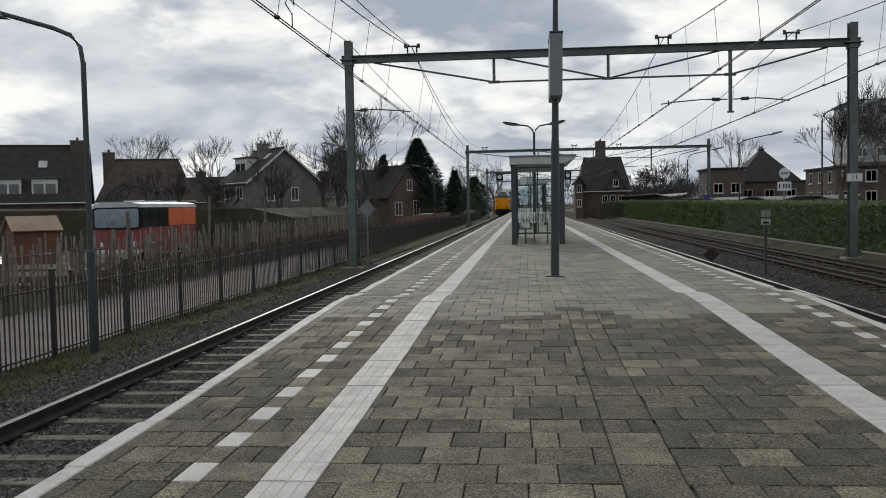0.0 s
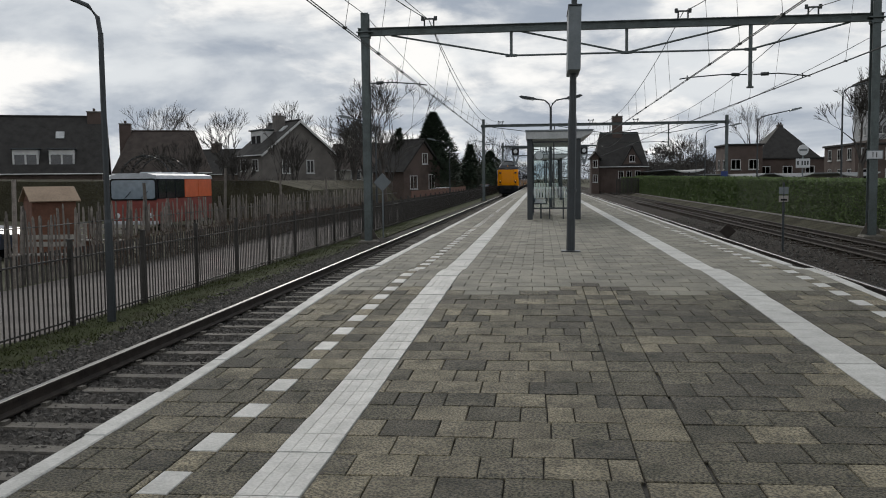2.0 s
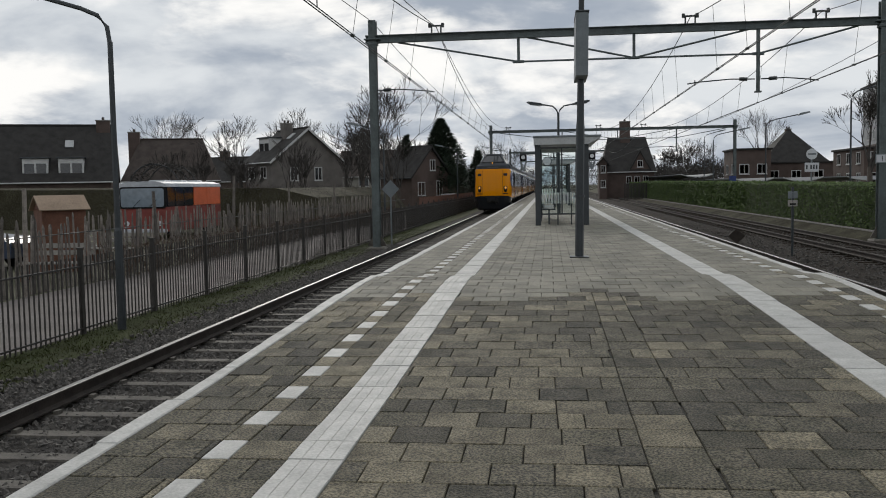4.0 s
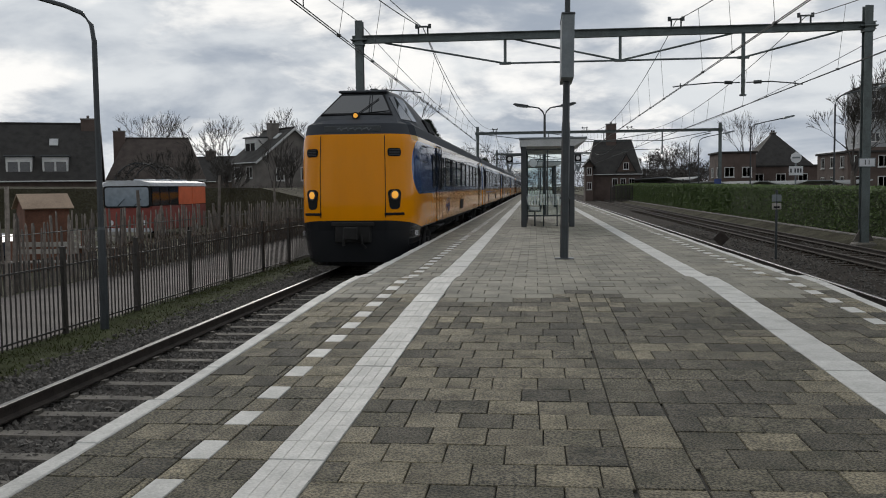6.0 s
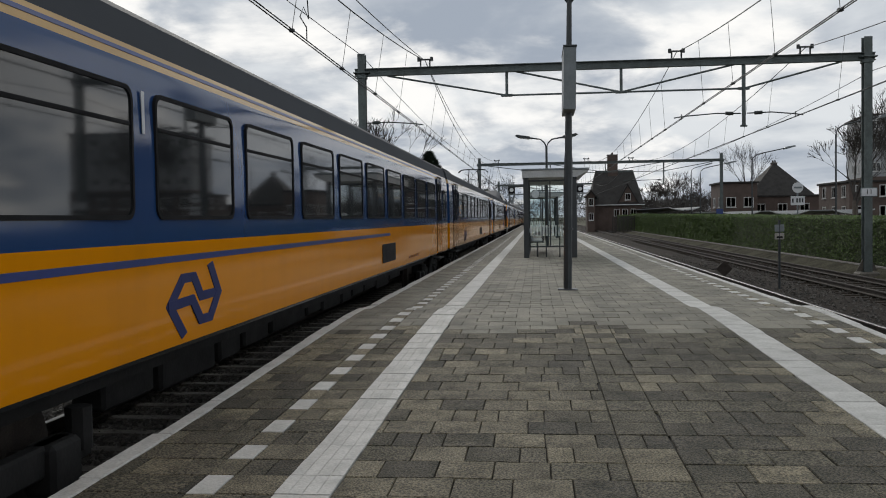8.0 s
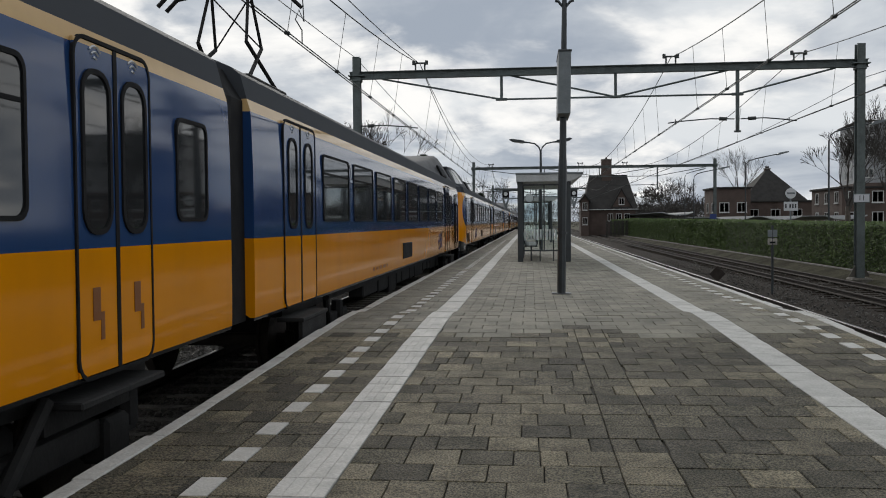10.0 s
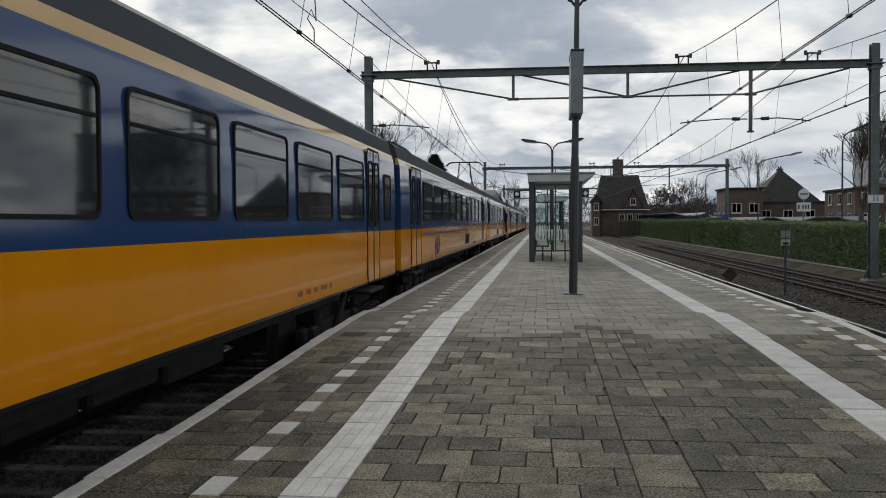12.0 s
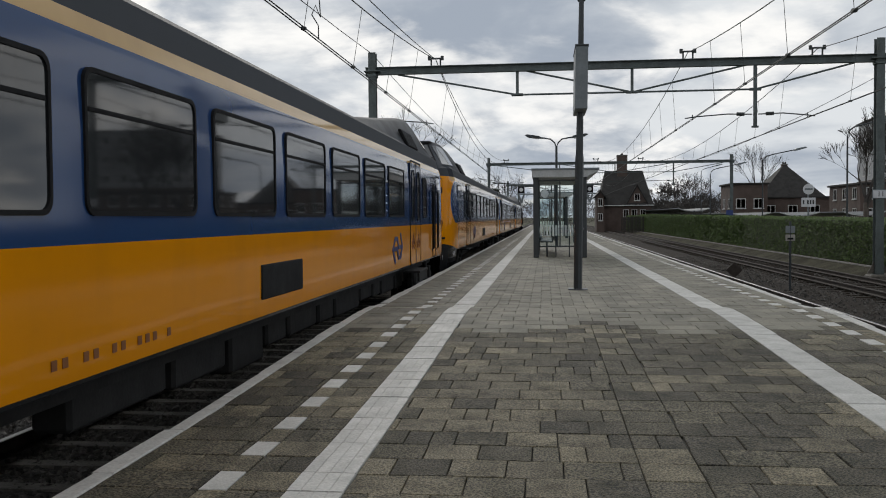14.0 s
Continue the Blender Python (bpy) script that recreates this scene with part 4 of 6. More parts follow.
def portal(y, xl, xr, top=6.55):
    """A catenary portal: two wide-flange posts, a beam with trussed underside, drop post and registration arms."""
    p = thing("catenary_portal", pose(0, y, 0), "grey weathered steel catenary portal across the tracks", "catenary portal", "portals over the tracks")
    for x, b in ((xl, -0.70), (xr, -0.60)):
        g = Geo().prism([(x + p, q) for p, q in ((-0.13, -0.142), (0.13, -0.142), (0.13, -0.118), (0.012, -0.118), (0.012, 0.118), (0.13, 0.118), (0.13, 0.142), (-0.13, 0.142), (-0.13, 0.118), (-0.012, 0.118), (-0.012, -0.118), (-0.13, -0.118))], b, top + 0.64, "z")
        g.box(x - 0.17, -0.17, top - 0.22, x + 0.17, 0.17, top - 0.10, 0.02)
        g.box(x - 0.28, -0.22, top - 0.04, x + 0.28, 0.22, top + 0.0, 0.01)
        part("post", g, M["portal"], p)
        foot = Geo().box(x - 0.34, -0.32, b - 0.3, x + 0.34, 0.32, b + 0.02, 0.05)
        for s in (-1, 1):
            foot.prism([(x + s * 0.13, b + 0.06), (x + s * 0.34, b + 0.06), (x + s * 0.13, b + 0.45)], -0.02, 0.02, "y")
        part("footing", foot, M["sleeper"], p)
    g = Geo()
    plate_h(g, xl - 0.25, xr + 0.25, 0, top)
    part("beam", g, M["portal"], p)
    span = xr - xl
    k1, k2, k3 = xl + span * 0.298, xl + span * 0.527, xl + span * 0.766
    low = top - 0.93
    for a, b in (((xl + 0.9, top - 0.14), (k1, low)), ((k1 - 0.0, low), (k2, low)), ((k2, low), (k3, low)), ((k3, low), (xr - 0.8, top - 0.14)),
                 ((k1 + 0.3, top - 0.12), (k2, low)), ((k3 - 0.3, top - 0.12), (k2, low))):
        part("truss_rod", Geo().tube([(a[0], 0, a[1]), (b[0], 0, b[1])], 0.035, 6), M["portal"], p)
    for k in (k1, k2, k3):
        bottom = low - 1.25 if k == k3 else low
        part("drop_post", Geo().tube([(k, 0, top - 0.1), (k, 0, bottom)], 0.065 if k == k3 else 0.05, 8).box(k - 0.2, -0.03, low - 0.05, k + 0.2, 0.03, low + 0.05, 0.02).box(k - 0.11, -0.05, bottom - 0.03, k + 0.11, 0.05, bottom + 0.03, 0.01), M["portal"], p)
    for c in (TRACK_L + 0.37, TRACK_R1 - 0.40, TRACK_R2 - 0.34):
        h = Geo()
        for s in (-0.16, 0.16):
            h.tube([(c + s, 0, top + 0.12), (c + s, 0, top + 0.36)], 0.03, 6)
            h.tube([(c + s * 1.4, 0, top + 0.33), (c + s * 1.4, 0, top + 0.47)], 0.055, 8)
        h.box(c - 0.24, -0.04, top + 0.36, c + 0.24, 0.04, top + 0.41, 0.01)
        part("wire_saddle", h, M["wire"], p)
    for x0, x1, drop in ((xl, TRACK_L - 0.08, 0.0), (k3, TRACK_R1 - 0.15, 0.0), (k3, TRACK_R2 - 0.75, 0.0)):
        z = WIRE_Z + 0.02
        s = 1 if x1 > x0 else -1
        a = Geo().tube([(x0 + s * 0.1, 0, z + 0.10), (x0 + s * 0.9, 0, z + 0.12), (x1, 0, z + 0.05), (x1 + s * 0.35, 0, z)], 0.022, 6)
        a.tube([(x0 + s * 0.35, 0, z + 0.105), (x0 + s * 0.6, 0, z + 0.115)], 0.06, 8)
        a.tube([(x1 + s * 0.1, 0, z + 0.12), (x1 + s * 0.1, 0, z - 0.06)], 0.018, 5)
        part("registration_arm", a, M["wire"], p)
    return p


def build_catenary():
    wide = {-25.0: (-6.05, 10.9), 31.5: (-6.05, 10.88), 88.0: (-5.5, 17.3), 144.5: (-6.0, 14.0), 201.0: (-6.0, 14.0)}
    for y in SPANS:
        p = portal(y, *wide[y])
        if y == 31.5:
            pl = part("pole_plate", Geo().box(10.62, -0.17, 1.92, 11.16, -0.145, 2.22, 0.01), M["signgrey"], p, "white plate with a black number")
            part("plate_face", Geo().box(10.65, -0.176, 1.945, 11.13, -0.169, 2.195), M["markwhite"], pl)
            sign_text("pole_number", "11", 0.24, M["rubber"], pl, pose(10.89, -0.18, 2.07, 90))
    for c, off, sad, twin in ((TRACK_L, 0.02, 0.37, True), (TRACK_R1, -0.24, -0.40, False), (TRACK_R2, -0.57, -0.34, False)):
        for y0, y1 in zip(SPANS, SPANS[1:]):
            w = thing("overhead_wire", pose(c + off, 0, 0), "dark overhead line with carrier cable, contact wire and droppers", "overhead wire", "overhead wires")
            L, d = y1 - y0, sad - off
            def carrier(u, sag=1.45):
                bow = 1 - (2 * u - 1) ** 2
                return (d * (1 - 0.6 * bow), y0 + L * u, 6.90 - sag * bow)
            part("carrier_cable", Geo().tube([carrier(k / 24) for k in range(25)], 0.014, 5), M["wire"], w)
            if twin:
                part("carrier_cable", Geo().tube([carrier(k / 24, 0.95) for k in range(25)], 0.012, 5), M["wire"], w)
            part("contact_wire", Geo().tube([(-0.03, y0, WIRE_Z), (-0.03, y1, WIRE_Z)], 0.012, 5).tube([(0.03, y0, WIRE_Z + 0.005), (0.03, y1, WIRE_Z + 0.005)], 0.012, 5), M["wire"], w)
            for k in range(1, 14):
                top = carrier(k / 14)
                q = Geo().tube([top, (0, top[1], WIRE_Z)], 0.006, 4)
                q.box(-0.04, top[1] - 0.05, WIRE_Z - 0.02, 0.04, top[1] + 0.05, WIRE_Z + 0.03)
                part("dropper", q, M["wire"], w)
            if twin and y0 < 0:                   # a feed loop between carrier and contact wire
                lp = [(0.02, 16.3, WIRE_Z), (0.02, 16.3, WIRE_Z + 0.25), (-0.10, 16.3, WIRE_Z + 0.45), (-0.03, 16.3, WIRE_Z + 0.62), (0.06, 16.3, WIRE_Z + 0.40), (0.04, 16.3, WIRE_Z + 0.80), (0.08, 16.3, WIRE_Z + 1.15)]
                part("feed_loop", Geo().tube(lp, 0.012, 5), M["wire"], w)
    for x, za in ((-6.05, 7.15), (11.1, 6.1)):
        f = Geo()
        for y0, y1 in zip(SPANS, SPANS[1:]):
            f.tube([(x, y0 + (y1 - y0) * k / 12, za - 0.6 * (1 - (k / 6 - 1) ** 2)) for k in range(13)], 0.012, 5)
        tagged(new("feeder_cable", f.mesh("feeder_cable", M["wire"])), "dark feeder cable strung from post to post", "cable")


build_catenary()


# ---------------------------------------------------------------- platform furniture
def platform_mast():
    m = thing("platform_mast", pose(0.50, 16.15, DECK_Z, 0, 0.9, 0), "dark grey tapered lamp mast standing on the platform", "mast")
    z = 0.0
    part("lower_pole", Geo().tube([(0, 0, z), (0, 0, z + 2.28), (0, 0, z + 2.40)], [0.074, 0.074, 0.064], 8), M["darksteel"], m)
    part("upper_pole", Geo().tube([(0, 0, z + 2.36), (0, 0, 5.6)], [0.066, 0.04], 10), M["darksteel"], m)
    part("base_plate", Geo().box(-0.17, -0.17, z, 0.17, 0.17, z + 0.015, 0.005), M["darksteel"], m)
    part("sign_box", Geo().box(-0.105, -0.55, 3.10, 0.105, 0.55, 4.16, 0.012), M["signgrey"], m, "grey sign case seen edge on")
    part("sign_cap", Geo().box(-0.115, -0.56, 4.16, 0.115, 0.56, 4.19, 0.006), M["darksteel"], m)
    part("band", Geo().tube([(0, 0, z + 1.05), (0, 0, z + 1.09)], 0.094, 8), M["darksteel"], m)
    part("bracket", Geo().tube([(0, 0, 5.0), (-0.10, 0, 5.12), (-0.16, 0, 5.14)], 0.025, 6).tube([(0, 0, 5.0), (0.10, 0, 5.12), (0.16, 0, 5.14)], 0.025, 6), M["darksteel"], m)


def twin_lamp(x, y):
    t = thing("twin_platform_lamp", pose(x, y, DECK_Z), "slim grey double-armed platform lamp", "street lamp", "platform lamps")
    part("pole", Geo().tube([(0, 0, 0), (0, 0, 2.2), (0, 0, 4.45)], [0.075, 0.06, 0.05], 8), M["darksteel"], t)
    for s in (-1, 1):
        a = part("arm", Geo().tube([(0, 0, 4.40), (s * 0.08, 0, 4.60), (s * 0.25, 0, 4.76), (s * 0.7, 0, 4.84)], 0.035, 6), M["darksteel"], t)
        part("lantern", Geo().prism([(s * 0.62, 4.79), (s * 0.75, 4.90), (s * 1.30, 4.99), (s * 1.40, 4.95), (s * 1.25, 4.86)], -0.13, 0.13, "y"), M["darksteel"], a)
        part("diffuser", Geo().prism([(s * 0.74, 4.80), (s * 1.24, 4.87), (s * 1.2, 4.84), (s * 0.8, 4.775)], -0.11, 0.11, "y"), M["greyroof"], a)


def shelter(x0, x1, y0, y1, far=False):
    s = thing("platform_shelter", pose(0, 0, DECK_Z), "glass platform shelter with dark posts and pale flat roof", "shelter", "platform shelters")
    H = 2.55
    posts = [(x0, y0), (x1, y0), (x0, y1), (x1, y1)] + ([] if far else [(x0, (y0 + y1) / 2), (x1, (y0 + y1) / 2)])
    for x, y in posts:
        part("post", Geo().box(x - 0.085, y - 0.085, 0, x + 0.085, y + 0.085, H, 0.015), M["darksteel"], s)
    roof = Geo().prism([(x0 - 0.12, H - 0.02), (x1 + 0.08, H - 0.02), (x1 + 0.45, H + 0.16), (x1 + 0.45, H + 0.24), (x0 - 0.12, H + 0.24)], y0 - 0.2, y1 + 0.2, "y")
    part("roof", roof, M["greyroof"], s, "pale grey roof slab with an upswept edge")
    part("roof_edge", Geo().box(x0 - 0.14, y0 - 0.225, H + 0.20, x1 + 0.47, y1 + 0.225, H + 0.26, 0.01), M["signgrey"], s)
    def glazing(a, b, z0, z1):
        g = part("glass_panel", Geo().box(a[0] - 0.005, a[1] - 0.005, z0, b[0] + 0.005, b[1] + 0.005, z1), M["glass"], s)
        g.visible_shadow = False
    glazing((x0 + 0.09, y0), (x1 - 0.09, y0), 0.35, H - 0.12)
    glazing((x0, y0 + 0.09), (x0, y1 - 0.09), 0.35, H - 0.12)
    f = Geo()
    for z in (0.33, H - 0.14):
        f.box(x0 + 0.085, y0 - 0.025, z, x1 - 0.085, y0 + 0.025, z + 0.05)
        f.box(x0 - 0.025, y0 + 0.085, z, x0 + 0.025, y1 - 0.085, z + 0.05)
    f.box((x0 + x1) / 2 - 0.02, y0 - 0.02, 0.35, (x0 + x1) / 2 + 0.02, y0 + 0.02, H - 0.12)
    part("glazing_bar", f, M["darksteel"], s)
    # pale manifestation bars across the glass
    n = int((x1 - x0 - 0.2) / 0.10)
    for k in range(n):
        x = x0 + 0.12 + k * (x1 - x0 - 0.24) / n
        part("glass_bar_print", cached("gbp", lambda: Geo().box(0, -0.003, -0.17, 0.06, 0.003, 0.17).mesh("glass_bar_print", M["print"])), None, s, at=pose(x, y0 - 0.012, 0.86))
    if far:
        return s
    b = part("bench", Geo().box(x0 + 0.12, y0 + 0.7, 0.46, x0 + 0.55, y1 - 0.5, 0.50, 0.015), M["darksteel"], s, "dark steel bench inside the shelter")
    part("bench_back", Geo().prism([(x0 + 0.10, 0.55), (x0 + 0.16, 0.53), (x0 + 0.06, 0.95), (x0 + 0.02, 0.94)], y0 + 0.7, y1 - 0.5, "y"), M["darksteel"], b)
    for y in (y0 + 0.75, (y0 + y1) / 2, y1 - 0.55):
        part("armrest", Geo().tube([(x0 + 0.5, y, 0.48), (x0 + 0.56, y, 0.62), (x0 + 0.45, y, 0.72), (x0 + 0.2, y, 0.72)], 0.022, 6), M["darksteel"], b)
        part("leg", Geo().tube([(x0 + 0.34, y, 0.0), (x0 + 0.34, y, 0.46)], 0.03, 6), M["darksteel"], b)
    part("lean_rail", Geo().tube([(x0 + 0.62, y0 + 0.35, 0), (x0 + 0.62, y0 + 0.35, 0.86), (x0 + 0.68, y0 + 0.35, 0.92), (x0 + 1.0, y0 + 0.35, 0.92), (x0 + 1.05, y0 + 0.35, 0.86), (x0 + 1.05, y0 + 0.35, 0)], 0.022, 6), M["darksteel"], s)
    return s


def end_signal(x, y, sgn):
    """A small lit lantern over a V-shaped bracket, hung from an arm on the shelter's far post."""
    t = thing("hanging_platform_sign", pose(x, y, 0), "small white lit sign over a V-shaped plate", "sign", "hanging signs")
    part("arm", Geo().box(0, -0.04, 2.93, -sgn * -0.95 if sgn > 0 else -0.95, 0.04, 3.01).box(-0.04, -0.04, DECK_Z, 0.04, 0.04, 3.0), M["darksteel"], t)
    c = sgn * 0.78
    part("lamp_face", Geo().box(c - 0.17, -0.06, 2.62, c + 0.17, 0.06, 2.93, 0.02), M["rubber"], t)
    part("lamp_lens", Geo().tube([(c, -0.09, 2.80), (c, -0.06, 2.80)], 0.10, 12), M["markwhite"], t)
    part("v_plate", Geo().prism([(c - 0.20, 2.62), (c - 0.12, 2.62), (c, 2.30), (c + 0.12, 2.62), (c + 0.20, 2.62), (c + 0.05, 2.12), (c - 0.05, 2.12)], -0.03, 0.03, "y"), M["signgrey"], t)


def platform_clock(x, y):
    t = thing("platform_clock", pose(x, y, DECK_Z), "round white station clock on a dark pole", "clock")
    part("pole", Geo().tube([(0.55, 0, 0), (0.55, 0, 3.05)], 0.05, 8).tube([(0.55, 0, 2.75), (0, 0, 2.75)], 0.03, 6), M["darksteel"], t)
    part("case", Geo().tube([(0, -0.09, 2.55), (0, 0.09, 2.55)], 0.25, 24), M["darksteel"], t)
    part("dial", Geo().tube([(0, -0.10, 2.55), (0, -0.09, 2.55)], 0.22, 24), M["markwhite"], t)


platform_mast()
shelter(-0.36, 1.14, 28.9, 35.5)
twin_lamp(0.43, 41.0)
shelter(-0.55, 1.20, 56.0, 62.0, True)
end_signal(-0.5, 46.0, -1)
end_signal(1.35, 46.0, 1)
platform_clock(-0.1, 50.0)
twin_lamp(0.43, 78.0)
twin_lamp(0.43, 112.0)


# ---------------------------------------------------------------- fences and side furniture, track side
def railing():
    f = thing("railing", pose(-7.12, 0, GROUND_Z), "brown-black steel bar railing along the path", "railing", "", "structure")
    bar = Geo().box(-0.009, -0.009, 0.02, 0.009, 0.009, 1.22, 0.0).mesh("bar", M["fence"])
    pst = Geo().box(-0.035, -0.035, 0, 0.035, 0.035, 1.34, 0.006).box(-0.045, -0.045, 1.34, 0.045, 0.045, 1.36, 0.004).mesh("post", M["fence"])
    n, rest = 0, Geo()
    posts = [5.46 + 2.53 * k for k in range(58)]
    for p in posts:
        part("post", pst, None, f, at=pose(0, p, 0))
    y = 6.1
    while y < 150:
        y += 0.123
        if min(abs(y - p) for p in posts) < 0.05:
            continue
        if n < 280 and y > 9:
            part("bar", bar, None, f, at=pose(rnd.uniform(-0.004, 0.004), y, 0))
            n += 1
        else:
            rest.box(-0.009, y - 0.009, 0.02, 0.009, y + 0.009, 1.22)
    tagged(part("bar_run", rest, M["fence"], f), kind="stuff")
    for z in (0.12, 1.07):
        part("rail", Geo().box(-0.02, 6, z - 0.012, 0.02, 152, z + 0.012), M["fence"], f)


def paling():
    f = thing("paling_fence", pose(0, 0, 0), "uneven fence of grey split chestnut pales", "fence", "", "structure")
    base = [Geo().prism([(-0.034, 0), (0.034, 0), (0.031, h - 0.08), (0.0, h), (-0.027, h - 0.06)], -0.012, 0.012, "x").mesh("pale", M["paling"]) for h in (1.50, 1.64, 1.74, 1.38)]
    y = 17.0
    k = 0
    while y < 70 and k < 300:
        y += rnd.uniform(0.12, 0.18) if y < 30 else rnd.uniform(0.115, 0.14)
        part("pale", rnd.choice(base), None, f, at=pose(-11.2 + rnd.uniform(-0.05, 0.05), y, GROUND_Z, rnd.uniform(-4, 4), rnd.uniform(-3, 3), rnd.uniform(-20, 20)))
        k += 1
    for z in (0.45, 1.25):
        part("binding_wire", Geo().tube([(-11.17, 17, GROUND_Z + z), (-11.17, 70, GROUND_Z + z)], 0.012, 4), M["wire"], f)
    for yy, h, lean in ((18, 2.3, 3), (24.6, 2.2, -4), (30.8, 2.7, 5), (38, 2.5, -3), (46, 2.4, 2)):
        part("stake", Geo().tube([(-11.05, yy, GROUND_Z), (-11.05 + 0.02 * lean, yy, GROUND_Z + h)], [0.06, 0.045], 7), M["paling"], f)


def twig_strip(name, x0, x1, y0, y1, z0, z1, n, label, mt, size=1.0):
    g = Geo()
    for _ in range(n):
        y = rnd.uniform(y0, y1)
        x = rnd.uniform(x0, x1)
        z = rnd.uniform(z0, z1)
        a = Vector((rnd.uniform(-1, 1), rnd.uniform(-1, 1), rnd.uniform(-0.2, 1.2))).normalized() * rnd.uniform(0.12, 0.35) * size
        p = Vector((x, y, z))
        w = Vector((rnd.uniform(-1, 1), rnd.uniform(-1, 1), rnd.uniform(-1, 1))) * 0.012 * size
        g.add([p - w, p + w, p + a], [(0, 1, 2)])
    return tagged(new(name, g.mesh(name, mt)), label, "hedge", "", "stuff")


def side_lamp(x, y, turn, h, arm, name="street_lamp", lean=0.0, z0=GROUND_Z):
    """A steel lamp post with a bent outreach arm and a flat lantern."""
    s = thing(name, pose(x, y, z0, 0, lean, turn), "dark steel street lamp with a bent arm", "street lamp", "street lamps")
    part("pole", Geo().tube([(0, 0, 0), (0, 0, h * 0.32), (0, 0, h * 0.33), (0, 0, h - 0.45)], [0.070, 0.063, 0.048, 0.042], 8), M["darksteel"], s)
    part("arm", Geo().tube([(0, 0, h - 0.5), (arm * 0.03, 0, h - 0.22), (arm * 0.14, 0, h - 0.04), (arm * 0.35, 0, h + 0.08), (arm, 0, h + 0.34)], 0.035, 7), M["darksteel"], s)
    part("lantern", Geo().prism([(arm - 0.1, h + 0.26), (arm + 0.05, h + 0.42), (arm + 0.62, h + 0.52), (arm + 0.7, h + 0.44), (arm + 0.1, h + 0.28)], -0.14, 0.14, "y"), M["signgrey"], s)


railing()
paling()
twig_strip("brown_hedge", -10.9, -10.4, 21, 62, GROUND_Z, GROUND_Z + 0.85, 9000, "low dry brown hedge below the paling", M["brownhedge"])
side_lamp(-6.72, 13.5, 180, 4.95, 1.3, "track_lamp")


def diamond_sign():
    s = thing("diamond_sign", pose(-5.9, 33.6, GROUND_Z), "grey diamond-shaped sign seen from behind on a pole", "sign")
    part("pole", Geo().tube([(0, 0, 0), (0, 0, 2.4)], 0.03, 6), M["signgrey"], s)
    part("plate", Geo().prism([(-0.33, 2.13), (0, 1.79), (0.33, 2.13), (0, 2.47)], -0.05, -0.03, "y"), M["signgrey"], s)


def speed_sign():
    s = thing("trackside_sign", pose(6.75, 26.4, -0.72), "small pale double plate on a thin dark post", "sign")
    part("post", Geo().tube([(0, 0, 0), (0, 0, 1.95)], 0.035, 6), M["darksteel"], s)
    part("plate", Geo().box(-0.13, -0.03, 1.62, 0.13, 0.0, 1.82, 0.01), M["signgrey"], s)
    part("plate", Geo().box(-0.13, -0.03, 1.40, 0.13, 0.0, 1.58, 0.01), M["paleboard"], s)
    part("plate_mark", Geo().box(-0.08, -0.036, 1.44, 0.08, -0.03, 1.49), M["rubber"], s)


def ground_signal():
    s = thing("track_diamond", pose(6.35, 32.0, -0.86), "small dark diamond plate between the tracks", "sign")
    part("plate", Geo().prism([(-0.28, 0.40), (0, 0.13), (0.28, 0.40), (0, 0.67)], -0.02, 0.02, "y"), M["rust"], s)
    part("stem", Geo().tube([(0, 0, -0.05), (0, 0, 0.2)], 0.03, 6), M["rust"], s)


diamond_sign()
speed_sign()
ground_signal()


# ---------------------------------------------------------------- buildings
def slab(pts, t):
    """A plate of thickness t under the given corners."""
    n = (Vector(pts[1]) - Vector(pts[0])).cross(Vector(pts[2]) - Vector(pts[0])).normalized()
    if n.z < 0:
        n = -n
    k = len(pts)
    v = [Vector(p) for p in pts] + [Vector(p) - n * t for p in pts]
    return Geo().add(v, [tuple(range(k)), tuple(range(k, 2 * k))] + [(i, (i + 1) % k, (i + 1) % k + k, i + k) for i in range(k)])


def house_window(parent, m, w, h, cross=True):
    f = part("window", ring(rounded(w, h, 0.01, 1), rounded(w - 0.16, h - 0.16, 0.005, 1), -0.04, 0.05), M["paintwhite"], parent, at=m)
    part("pane", Geo().box(-0.03, -w / 2 + 0.07, -h / 2 + 0.07, 0.0, w / 2 - 0.07, h / 2 - 0.07), M["pane"], f)
    if cross:
        part("glazing_bar", Geo().box(-0.02, -0.03, -h / 2 + 0.06, 0.03, 0.03, h / 2 - 0.06), M["paintwhite"], f)
    part("sill", Geo().box(-0.02, -w / 2 - 0.05, -h / 2 - 0.07, 0.12, w / 2 + 0.05, -h / 2 + 0.0), M["paintwhite"], f)


FRONT = pose(0, 0, 0, 0, 0, -90)      # turns a window made for +x to face -y


